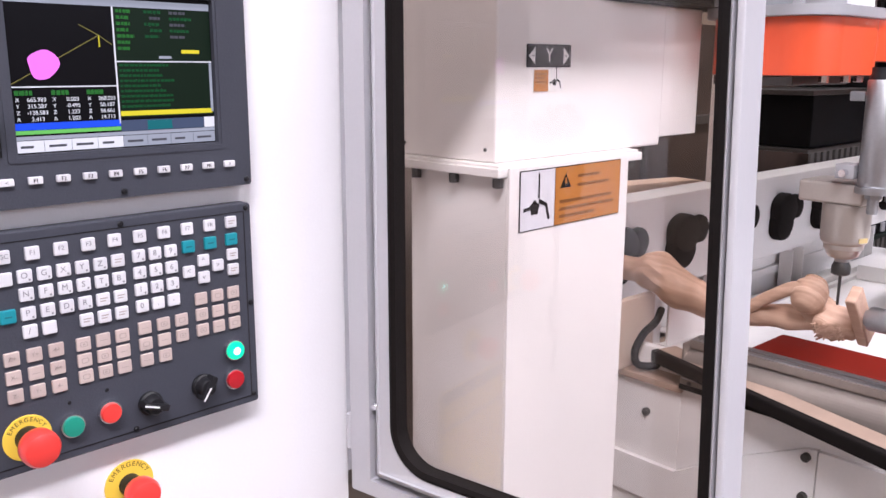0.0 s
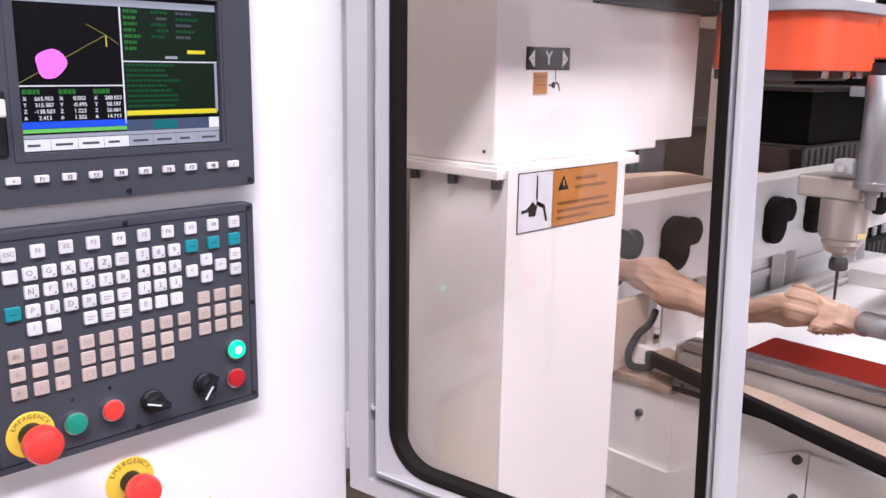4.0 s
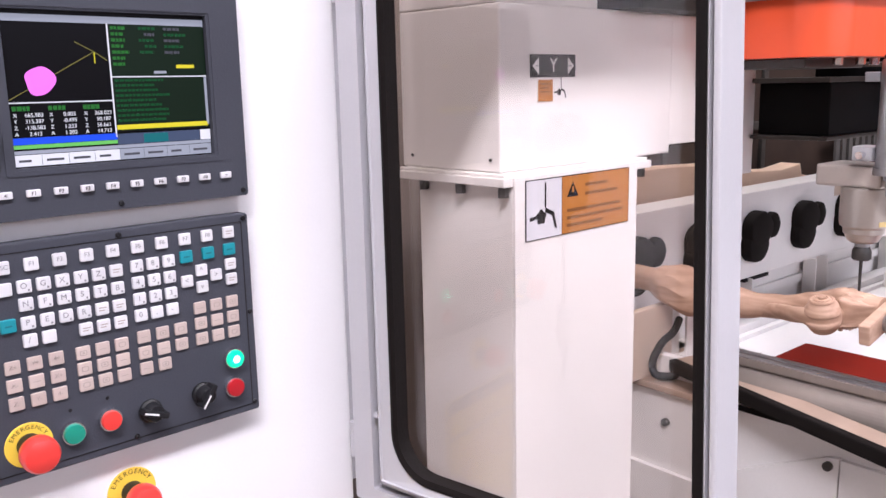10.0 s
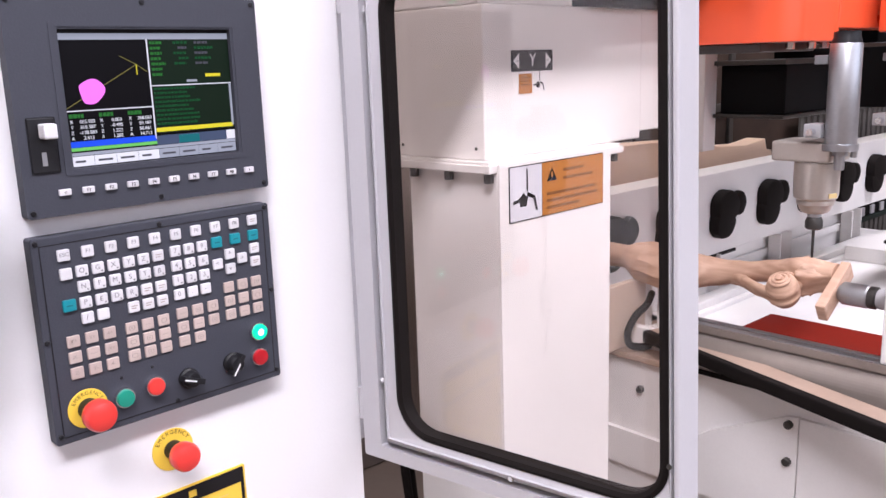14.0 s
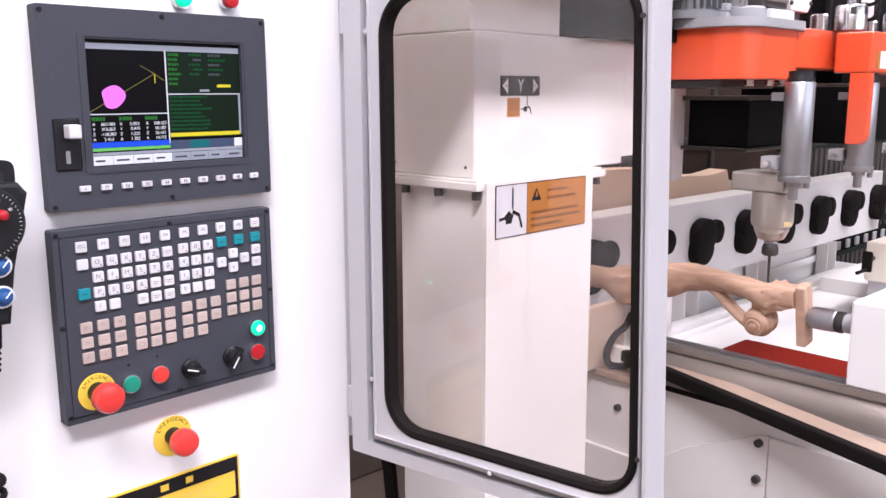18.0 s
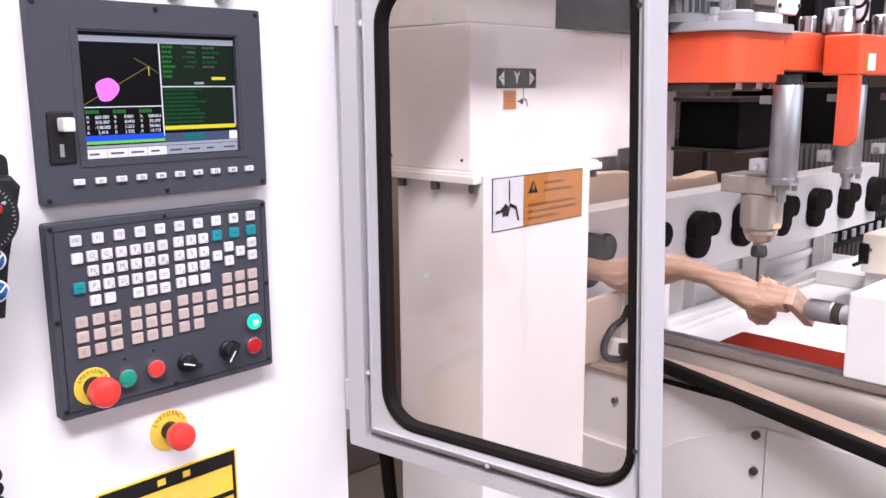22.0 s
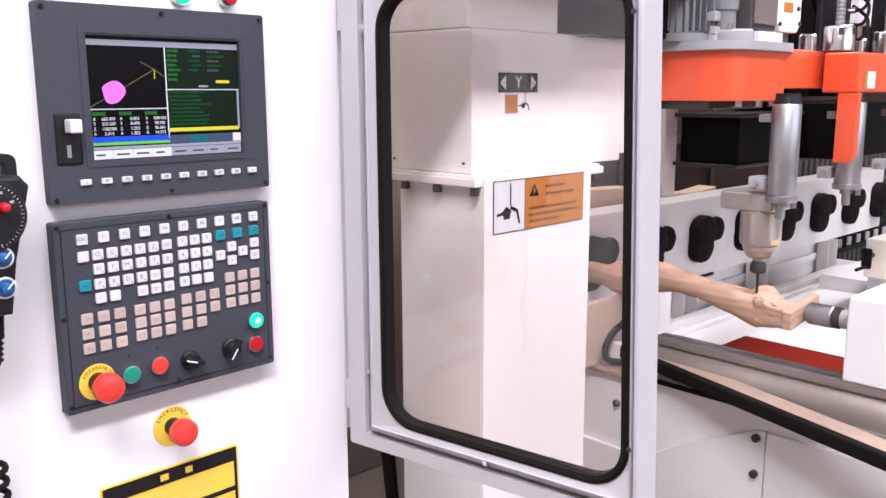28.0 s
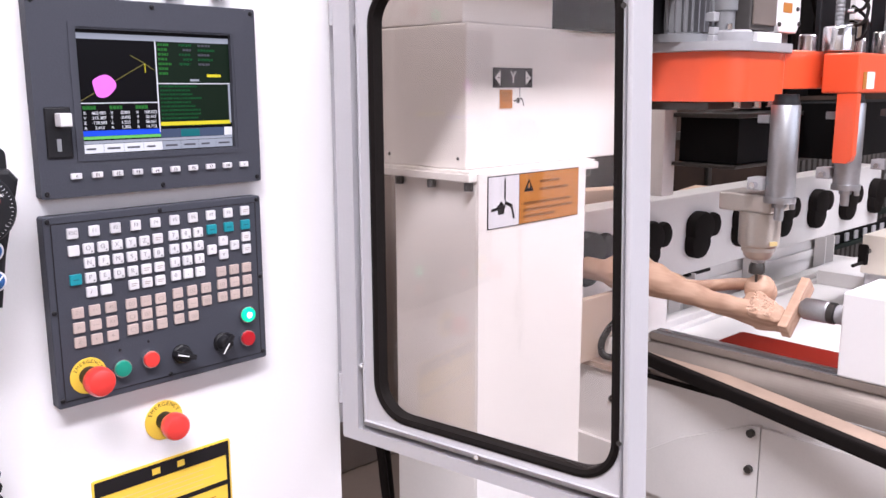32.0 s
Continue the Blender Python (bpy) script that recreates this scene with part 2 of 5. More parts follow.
# cream darkened towards brown, carrying the warm shade on the tail block
M_CREAM = material("shaded_cream_paint", (0.60, 0.475, 0.375), 0.45, grain=0.04, stain=0.12)


# ---------------------------------------------------------------- mesh helpers
def mesh_of(bm, name, mat, smooth=False):
    me = bpy.data.meshes.new(name)
    bm.normal_update()
    bm.to_mesh(me)
    bm.free()
    me.materials.append(mat)
    if smooth:
        me.polygons.foreach_set("use_smooth", [True] * len(me.polygons))
        me.set_sharp_from_angle(angle=radians(35))
    return me


def part(name, bm, mat, parent, label="", m=None, smooth=False):
    me = bm if isinstance(bm, bpy.types.Mesh) else mesh_of(bm, name, mat, smooth)
    ob = new(name, me)
    ob.parent = parent
    if m is not None:
        ob.matrix_basis = m
    if label:
        ob["label"] = label
    return ob


def thing(name, label, category, m=None, group="", kind=""):
    ob = new(name)
    if m is not None:
        ob.matrix_basis = m
    return tagged(ob, label, category, group, kind)


def box(x0, x1, y0, y1, z0, z1, bevel=0.0, seg=2, bm=None):
    bm = bm or bmesh.new()
    vs = [bm.verts.new((x, y, z)) for x in (x0, x1) for y in (y0, y1) for z in (z0, z1)]
    q = [(0, 1, 3, 2), (4, 6, 7, 5), (0, 4, 5, 1), (2, 3, 7, 6), (0, 2, 6, 4), (1, 5, 7, 3)]
    fs = [bm.faces.new([vs[i] for i in f]) for f in q]
    if bevel:
        es = list({e for f in fs for e in f.edges})
        bmesh.ops.bevel(bm, geom=es, offset=bevel, segments=seg, affect="EDGES", profile=0.5)
    return bm


def rod(r, length, seg=24, r2=None, bevel=0.0, m=None, bm=None):
    """A cylinder or cone along z from 0 to length."""
    bm = bm or bmesh.new()
    r2 = r if r2 is None else r2
    out = bmesh.ops.create_cone(bm, cap_ends=True, segments=seg, radius1=r, radius2=r2, depth=length)
    bmesh.ops.translate(bm, verts=out["verts"], vec=(0, 0, length / 2))
    if bevel:
        es = [e for e in bm.edges if len(e.link_faces) == 2 and abs(e.verts[0].co.z - e.verts[1].co.z) < 1e-6]
        bmesh.ops.bevel(bm, geom=es, offset=bevel, segments=2, affect="EDGES", profile=0.5)
    if m is not None:
        bmesh.ops.transform(bm, matrix=m, verts=bm.verts)
    return bm


def turned(profile, seg=28, m=None, bm=None):
    """A body of revolution about z from (radius, height) pairs."""
    bm = bm or bmesh.new()
    rings = []
    for r, z in profile:
        rings.append([bm.verts.new((r * math.cos(2 * math.pi * i / seg), r * math.sin(2 * math.pi * i / seg), z)) for i in range(seg)])
    for a, b in zip(rings, rings[1:]):
        for i in range(seg):
            bm.faces.new((a[i], a[(i + 1) % seg], b[(i + 1) % seg], b[i]))
    bm.faces.new(rings[0][::-1])
    bm.faces.new(rings[-1])
    if m is not None:
        bmesh.ops.transform(bm, matrix=m, verts=bm.verts)
    return bm


def tube(points, r, seg=10, bm=None):
    """A round hose through points, smoothed."""
    pts = [Vector(p) for p in points]
    fine = []
    n = len(pts)
    for i in range(n - 1):
        p0, p1, p2, p3 = pts[max(i - 1, 0)], pts[i], pts[i + 1], pts[min(i + 2, n - 1)]
        for k in range(6):
            t = k / 6
            fine.append(0.5 * (2 * p1 + (p2 - p0) * t + (2 * p0 - 5 * p1 + 4 * p2 - p3) * t * t + (3 * p1 - p0 - 3 * p2 + p3) * t ** 3))
    fine.append(pts[-1])
    bm = bm or bmesh.new()
    rings = []
    up = Vector((0.13, 0.27, 0.95))
    for i, p in enumerate(fine):
        d = (fine[min(i + 1, len(fine) - 1)] - fine[max(i - 1, 0)]).normalized()
        a = d.cross(up).normalized()
        b = d.cross(a)
        rings.append([bm.verts.new(p + r * (math.cos(2 * math.pi * j / seg) * a + math.sin(2 * math.pi * j / seg) * b)) for j in range(seg)])
    for a, b in zip(rings, rings[1:]):
        for i in range(seg):
            bm.faces.new((a[i], a[(i + 1) % seg], b[(i + 1) % seg], b[i]))
    bm.faces.new(rings[0][::-1])
    bm.faces.new(rings[-1])
    bmesh.ops.recalc_face_normals(bm, faces=bm.faces)
    return bm


def rounded(x0, x1, z0, z1, r, n=6):
    """The outline of a rounded rectangle in x and z, counter-clockwise."""
    pts = []
    for cx, cz, a0 in ((x1 - r, z0 + r, -90), (x1 - r, z1 - r, 0), (x0 + r, z1 - r, 90), (x0 + r, z0 + r, 180)):
        for i in range(n + 1):
            a = radians(a0 + 90 * i / n)
            pts.append((cx + r * math.cos(a), cz + r * math.sin(a)))
    return pts


def slab(outline, y0, y1, bm=None, bevel=0.0):
    """A plate with an outline in x and z, from y0 (front) to y1."""
    bm = bm or bmesh.new()
    f = [bm.verts.new((x, y0, z)) for x, z in outline]
    b = [bm.verts.new((x, y1, z)) for x, z in outline]
    front = bm.faces.new(f)
    bm.faces.new(b[::-1])
    n = len(outline)
    for i in range(n):
        bm.faces.new((f[i], b[i], b[(i + 1) % n], f[(i + 1) % n]))
    bmesh.ops.recalc_face_normals(bm, faces=bm.faces)
    if bevel:
        bmesh.ops.bevel(bm, geom=list(front.edges), offset=bevel, segments=2, affect="EDGES", profile=0.5)
    return bm


def ring(outer, inner, y0, y1, bm=None):
    """A frame between two outlines of the same count."""
    bm = bm or bmesh.new()
    n = len(outer)
    v = [[bm.verts.new((x, y, z)) for x, z in o] for o in (outer, inner) for y in (y0, y1)]
    of, ob_, nf, nb = v
    for i in range(n):
        j = (i + 1) % n
        bm.faces.new((of[i], of[j], nf[j], nf[i]))
        bm.faces.new((ob_[j], ob_[i], nb[i], nb[j]))
        bm.faces.new((of[j], of[i], ob_[i], ob_[j]))
        bm.faces.new((nf[i], nf[j], nb[j], nb[i]))
    bmesh.ops.recalc_face_normals(bm, faces=bm.faces)
    return bm


TEXTS = {}


def text_mesh(words, size, mat):
    """Built-in font letters as a flat mesh facing -y, centred."""
    key = (words, size, mat.name)
    if key not in TEXTS:
        c = bpy.data.curves.new("letters", "FONT")
        c.body, c.size, c.align_x, c.align_y, c.extrude = words, size, "CENTER", "CENTER", 0.0002
        ob = bpy.data.objects.new("letters", c)
        me = bpy.data.meshes.new_from_object(ob)
        me.transform(Matrix.Rotation(radians(90), 4, "X"))
        me.materials.clear()
        me.materials.append(mat)
        bpy.data.objects.remove(ob)
        TEXTS[key] = me
    return TEXTS[key]


def at(x, y, z):
    return Matrix.Translation((x, y, z))


FACE = Matrix.Rotation(radians(90), 4, "X")  # z axis of a turned body to -y
TURN = -2.4
MACH = pose(0, -0.02, 0.005, 0, 0, TURN)  # the machine stands a little turned against the cabinet


def W(x):
    """Across the panels, from their edge by the door."""
    return 0.038 + (x - 0.038) * 1.069



# ---------------------------------------------------------------- the hall
def hall():
    x0, x1, y0, y1, top = -5.5, 9.0, -7.0, 8.0, 5.5
    tagged(part("floor", box(x0, x1, y0, y1, -0.2, 0), M_FLOOR, None), "worn brown painted concrete hall floor", "floor", kind="structure")
    tagged(part("ceiling", box(x0, x1, y0, y1, top, top + 0.2), M_CEIL, None), "pale sheet metal hall ceiling", "ceiling", kind="structure")
    tagged(part("wall_west", box(x0 - 0.2, x0, y0, y1, 0, top), M_WALL, None), "plain painted hall wall", "wall", kind="structure")
    tagged(part("wall_east", box(x1, x1 + 0.2, y0, y1, 0, top), M_WALL, None), "plain painted hall wall", "wall", kind="structure")
    tagged(part("wall_north", box(x0, x1, y1, y1 + 0.2, 0, top), M_WALL, None), "plain painted hall wall", "wall", kind="structure")
    # unseen wall, left open where the window lamp stands
    bm = box(x0, x1, y0 - 0.2, y0, 0, 2.2)
    box(x0, x1, y0 - 0.2, y0, 4.7, top, bm=bm)
    box(x0, -1.4, y0 - 0.2, y0, 2.2, 4.7, bm=bm)
    box(7.4, x1, y0 - 0.2, y0, 2.2, 4.7, bm=bm)
    tagged(part("wall_south", bm, M_WALL, None), "painted hall wall with a wide window opening", "wall", kind="structure")


hall()


# ---------------------------------------------------------------- control cabinet
FACE_Y = 0.016
cabinet = thing("control_cabinet", "white powder-coated steel control cabinet of the carving machine", "cabinet")
part("body", box(-1.15, 0.202, FACE_Y, 0.50, 0.08, 2.15, 0.004), M_WHITE, cabinet)
# unseen panels over the opening, added to shade column head and beam
part("header_shade_panel", box(0.2025, 1.3, FACE_Y, 0.05, 1.665, 2.15, 0.003), M_WHITE, cabinet)
part("header_shade_panel", box(1.3005, 2.55, FACE_Y, 0.05, 1.78, 2.15, 0.003), M_WHITE, cabinet)
part("header_shade_panel", box(2.5505, 5.2, FACE_Y, 0.05, 1.665, 2.15, 0.003), M_WHITE, cabinet)
part("hinge_post", box(0.2025, 0.245, 0.022, 0.05, 0.83, 1.6645, 0.002), M_GREY, cabinet)
part("plinth", box(-1.13, 0.13, 0.05, 0.48, 0, 0.08), M_PANEL, cabinet)


def screw(parent, x, y, z, r=0.0035, mat=M_PANEL2, facing=FACE):
    part("screw", turned([(r, 0), (r, r * 0.35), (r * 0.7, r * 0.7), (r * 0.25, r * 0.7), (r * 0.2, r * 0.45)], 10), mat, parent, m=at(x, y, z) @ facing)


def monitor():
    u = thing("monitor_unit", "dark grey control monitor with a lit screen on the cabinet", "monitor")
    x0, x1, z0, z1 = -0.290, 0.042, 1.2865, 1.545
    hole = rounded(W(-0.2125), W(0.002), 1.341, 1.5055, 0.0015)
    part("housing", ring(rounded(x0, x1, z0, z1, 0.004), hole, -0.004, FACE_Y - 0.0005), M_PANEL, u)
    part("raised_border", ring(rounded(W(-0.222), W(0.0115), 1.333, 1.5135, 0.003), rounded(W(-0.216), W(0.0055), 1.3385, 1.508, 0.002), -0.0050, -0.0035), M_PANEL, u)
    scr = part("screen", box(W(-0.2125), W(0.002), 0.003, 0.006, 1.341, 1.5055), M_SCREEN, u, "lit colour screen with a pink shape and green figures")

    def bar(name, xa, xb, za, zb, mat, y=0.0022):
        part(name, box(W(xa), W(xb), y, 0.0029, za, zb), mat, scr)

    bar("code_panel", -0.1065, 0.001, 1.3745, 1.4343, G_PANEL, 0.0026)
    bar("status_panel", -0.1065, 0.001, 1.4360, 1.4925, G_PANEL, 0.0026)
    bar("hint_bar", -0.2115, 0.001, 1.3552, 1.3590, G_GREY)
    bar("title_bar", -0.2115, 0.001, 1.493, 1.5005, G_GREY)
    bar("divider", -0.2115, -0.107, 1.4085, 1.4098, G_WHITE)
    bar("divider", -0.1082, -0.1068, 1.368, 1.493, G_WHITE)
    bar("divider", -0.1065, 0.001, 1.4345, 1.4358, G_WHITE)
    bar("blue_bar", -0.2115, -0.107, 1.3655, 1.3725, G_BLUE)
    bar("green_bar", -0.2115, -0.107, 1.3610, 1.3650, G_LIME)
    bar("grey_bar", -0.1065, -0.012, 1.3595, 1.3715, G_SLATE)
    bar("white_field", -0.0112, 0.001, 1.3595, 1.3715, G_WHITE)
    bar("teal_bar", -0.078, -0.050, 1.3600, 1.3705, G_DTEAL, 0.0018)
    bar("yellow_bar", -0.1060, -0.001, 1.3762, 1.3815, G_YEL)
    bar("scroll_bar", -0.0022, 0.0008, 1.378, 1.434, G_GREY)
    bar("yellow_field", -0.034, -0.013, 1.4445, 1.4485, G_YEL)
    bar("white_field", -0.060, -0.046, 1.4385, 1.4415, G_GREY)
    for i in range(8):
        bar("menu_field", -0.2115 + i * 0.0266, -0.2115 + i * 0.0266 + 0.0260, 1.3425, 1.3545, G_WHITE if i < 4 else G_GREY)
        bar("menu_mark", -0.2075 + i * 0.0266, -0.2075 + i * 0.0266 + (0.017 if i % 3 else 0.012), 1.3470, 1.3495, G_MARK, 0.0018)
    rnd = random.Random(5)

    def chunks(name, x, end, z, h, mat):
        while x < end:
            w = rnd.uniform(0.0022, 0.0048)
            bar(name, x, min(x + w, end), z - h, z, mat)
            x += w + rnd.uniform(0.0006, 0.0014)

    for r in range(10):
        z = 1.4325 - r * 0.0056
        if abs(z - 1.3790) > 0.005:
            chunks("code_line", -0.104, -0.104 + rnd.uniform(0.04, 0.062), z, 0.0026, G_DGRN)
    for r in range(7):
        z = 1.4905 - r * 0.0066
        chunks("status_line", -0.104, -0.104 + rnd.uniform(0.012, 0.020), z, 0.0034, G_MGRN)
        if r < 5:
            chunks("status_line", -0.074 + 0.006 * (r % 2), -0.060 + rnd.uniform(0, 0.008), z, 0.0030, G_DGRN if r != 1 else G_MARK)
            chunks("status_line", -0.046, -0.030 + rnd.uniform(0, 0.016), z, 0.0030, G_DGRN if r % 2 else G_MARK)
    for c in range(3):
        chunks("heading", -0.2085 + c * 0.0345, -0.192 + c * 0.0345, 1.4055, 0.0048, G_MGRN)
    vals = (("X", "665.983", "0.003", "268.023"), ("Y", "315.387", "-0.495", "50.187"), ("Z", "-138.583", "1.223", "56.661"), ("A", "2.413", "1.202", "14.713"))
    for r, row in enumerate(vals):
        z = 1.3960 - r * 0.0066
        for c in range(3):
            part("axis_letter", text_mesh(row[0], 0.0056, G_WHITE), None, scr, m=at(W(-0.2065 + c * 0.0345), 0.0022, z))
            part("figure", text_mesh(row[1 + c], 0.0060, G_WHITE), None, scr, m=at(W(-0.1885 + c * 0.0345), 0.0022, z))
    # plotted tool paths and the pink shape
    def line(xa, za, xb, zb, w, mat):
        xa, xb = W(xa), W(xb)
        d = Vector((xb - xa, 0, zb - za))
        nrm = Vector((-d.z, 0, d.x)).normalized() * w
        bm = slab([(xa + nrm.x, za + nrm.z), (xa - nrm.x, za - nrm.z), (xb - nrm.x, zb - nrm.z), (xb + nrm.x, zb + nrm.z)], 0.0024, 0.0029)
        part("plot_line", bm, mat, scr)

    line(-0.211, 1.4115, -0.123, 1.4625, 0.0004, G_OLIVE)
    line(-0.123, 1.4625, -0.110, 1.453, 0.0004, G_OLIVE)
    line(-0.123, 1.4625, -0.142, 1.473, 0.0004, G_OLIVE)
    line(-0.123, 1.4625, -0.123, 1.450, 0.0005, G_YEL)
    blob = [(W(-0.1795) + (0.0155 + 0.0018 * math.sin(3 * a + 0.8)) * math.cos(a), 1.4315 + (0.0150 + 0.0015 * math.sin(2 * a)) * math.sin(a)) for a in [i * math.pi / 14 for i in range(28)]]
    part("pink_shape", slab(blob, 0.0018, 0.0029), G_PINK, scr)
    # keys below the screen
    km = mesh_of(slab(rounded(-0.0072, 0.0072, -0.0038, 0.0038, 0.001, 2), -0.0035, 0, bevel=0.0008), "key", M_KEY)
    names = ["<"] + ["F%d" % i for i in range(1, 9)] + [">"]
    for i, nm in enumerate(names):
        k = part("function_key", km, None, u, m=at(W(-0.226 + i * 0.02655), -0.004, 1.3145))
        part("legend", text_mesh(nm, 0.0058, M_INK), None, k, m=at(0, -0.0037, -0.0002))
    # memory stick slot
    sl = part("port_recess", box(-0.2785, -0.2455, -0.0055, -0.0035, 1.339, 1.405, 0.002), M_PANEL2, u)
    part("memory_stick", box(-0.2665, -0.2510, -0.026, -0.0056, 1.380, 1.3975, 0.002), M_KEY, sl, "white plugged-in memory stick")
    part("open_port", box(-0.2655, -0.2600, -0.0062, -0.0056, 1.348, 1.364), M_STEEL, sl)
    for sx in (-0.283, -0.122, 0.035):
        for sz in (1.2935, 1.538):
            screw(u, sx, -0.004, sz)
    return u


monitor()


def keypad():
    u = thing("keypad_panel", "dark grey keypad with white, beige and teal keys", "control panel")
    x0, x1, z0, z1 = -0.2925, 0.0385, 1.0005, 1.2635
    part("plate", slab(rounded(x0, x1, z0, z1, 0.004), -0.004, FACE_Y - 0.0005, bevel=0.0015), M_PANEL, u)
    part("membrane_border", ring(rounded(x0 + 0.009, x1 - 0.0095, z0 + 0.0085, z1 - 0.0095, 0.002, 2), rounded(x0 + 0.0102, x1 - 0.0107, z0 + 0.0097, z1 - 0.0107, 0.0015, 2), -0.0046, -0.0041), M_PANEL2, u)
    part("membrane", slab(rounded(x0 + 0.0104, x1 - 0.0109, z0 + 0.0099, z1 - 0.0109, 0.0015, 2), -0.00435, -0.00405), M_PANEL, u)
    sq = mesh_of(slab(rounded(-0.0074, 0.0074, -0.0071, 0.0071, 0.0016, 2), -0.0036, 0, bevel=0.001), "key", M_KEY)
    sqb = mesh_of(slab(rounded(-0.0079, 0.0079, -0.0074, 0.0074, 0.0014, 2), -0.0030, 0, bevel=0.0008), "key", M_KEYB)
    sqt = mesh_of(slab(rounded(-0.0080, 0.0080, -0.0074, 0.0074, 0.0016, 2), -0.0036, 0, bevel=0.001), "key", M_KEYT)

    def key(x, z, mesh, words="", bars=False):
        k = part("key", mesh, None, u, m=at(W(x), -0.004, z))
        ink = M_FAINT if mesh is sqb else M_LEGEND
        if words:
            part("legend", text_mesh(words, 0.0088 if len(words) == 1 else 0.0068, ink), None, k, m=at(-0.001 if len(words) == 1 else 0, -0.0038, 0.0008))
            if len(words) == 1 and words in "OGXYZNFMSTBPEDR789456123":
                part("small_legend", box(0.0030, 0.0050, -0.0039, -0.0036, -0.0052, -0.0030), M_LEGEND, k)
        if bars and mesh is sqb:
            kind_ = int(abs(x * 5000 + z * 3000)) % 3
            part("legend", ring(rounded(-0.0040, 0.0040, -0.0030, 0.0030, 0.0015, 2), rounded(-0.0032, 0.0032, -0.0022, 0.0022, 0.001, 2), -0.0033, -0.0030) if kind_ else box(-0.0040, 0.0040, -0.0033, -0.0030, -0.0004, 0.0004), M_FAINT, k)
            if kind_ == 1:
                part("legend", box(-0.0012, 0.0012, -0.0033, -0.0030, -0.0010, 0.0010), M_FAINT, k)
        elif bars and mesh is sqt:
            part("legend", box(-0.0036, 0.0036, -0.0039, -0.0036, -0.0008, 0.0008), M_TEALINK, k)
        elif bars:
            for dz in (0.0016, -0.0014):
                part("legend", box(-0.0042, 0.0042 - 0.002 * (dz < 0), -0.0039, -0.0036, dz - 0.0006, dz + 0.0006), M_FAINT, k)

    for i, nm in enumerate(["ESC"] + ["F%d" % j for j in range(1, 9)] + [""]):
        key(-0.237 + i * 0.02753, 1.239 + i * 0.0004, sq, nm, not nm)
    cols = [-0.2185 + i * 0.0187 for i in range(6)]
    key(-0.237, 1.2155, sq)
    for row, z in (("OGXYZ", 1.2162), ("NFMSTB", 1.1965), ("PEDR", 1.1758)):
        for i, ch in enumerate(row):
            key(cols[i], z, sq, ch)
    key(cols[5], 1.2172, sq, bars=True)
    for i in (4, 5):
        key(cols[i], 1.1758, sq, bars=True)
    for i in (0, 1):
        key(cols[i], 1.1562, sq, "/" if i == 0 else "")
    for i in (3, 4, 5):
        key(cols[i], 1.1562, sq, bars=True)
    key(-0.2375, 1.176, sqt, bars=True)
    for r, row in enumerate(("789", "456", "123", "0.-")):
        for i, ch in enumerate(row):
            key(-0.1020 + i * 0.0184, 1.2185 - r * 0.0198, sq, ch)
    for i in range(3):
        key(-0.0440 + i * 0.0272, 1.2200 + i * 0.0005, sqt, bars=True)
    for x, z, ch in ((-0.0265, 1.2005, "^"), (-0.0450, 1.1895, "<"), (-0.0085, 1.1915, ">"), (-0.0268, 1.1795, "v")):
        key(x, z, sq, ch)
    key(0.0108, 1.2020, sq, bars=True)
    key(0.0110, 1.1828, sq, bars=True)
    for r in range(3):
        for i in range(3):
            key(-0.0320 + i * 0.0208, 1.1535 - r * 0.0198, sqb, bars=True)
    g1 = (("Z+", "Y+", "4+"), ("X-", "", "X+"), ("Z-", "Y-", "4-"))
    for r in range(3):
        for i in range(3):
            key(-0.2382 + i * 0.0214, 1.130 - r * 0.0205, sqb, g1[r][i], not g1[r][i])
            key(-0.1680 + i * 0.0208, 1.1295 - r * 0.0188, sqb, bars=True)
            if r < 2 or i < 2:
                key(-0.1010 + i * 0.0218, 1.1325 - r * 0.0195, sqb, bars=True)
    # illuminated and plain push buttons
    collar = mesh_of(turned([(0.0138, 0), (0.0138, 0.003), (0.0131, 0.006), (0.0118, 0.006)], 28), "collar", M_CHROME, True)

    def button(x, z, mat, label, lit=False):
        b = part("push_button", turned([(0.0117, 0), (0.0117, 0.007), (0.0110, 0.0095), (0.004, 0.0105)], 28), mat, u, label, at(W(x), -0.004, z) @ FACE, True)
        part("collar", collar, None, b, "chrome collar")
        if lit:
            part("lamp_core", turned([(0.005, 0), (0.0045, 0.0008)], 20), M_LAMPC, b, m=at(0, 0, 0.0103))

    button(0.0062, 1.0785, M_LAMP, "lit green push button", True)
    button(0.0042, 1.0405, M_REDK, "dark red push button")
    button(-0.147, 1.0430, M_RED, "red push button")
    button(-0.1870, 1.0395, M_GREEN, "green push button")
    for x, z, a in ((-0.101, 1.0395, 20), (-0.0365, 1.0430, -55)):
        kn = part("selector_knob", turned([(0.0145, 0), (0.0145, 0.004), (0.0120, 0.006), (0.0110, 0.016), (0.0095, 0.018)], 24), M_PANEL2, u, "black selector knob", at(W(x), -0.004, z) @ FACE, True)
        part("grip", box(-0.016, 0.016, -0.004, 0.004, 0.006, 0.021, 0.0015), M_PANEL2, kn, m=pose(0, 0, 0, 0, 0, -a))
        part("pointer", box(-0.0162, 0.002, -0.0010, 0.0010, 0.0211, 0.0216), M_WINK, kn, m=pose(0, 0, 0, 0, 0, -a))
    for sx in (-0.2655, -0.1185, 0.032):
        for sz in (1.012, 1.2575):
            screw(u, W(sx), -0.004, sz)
    for sx in (-0.2665, 0.0335):
        screw(u, W(sx), -0.004, 1.135)
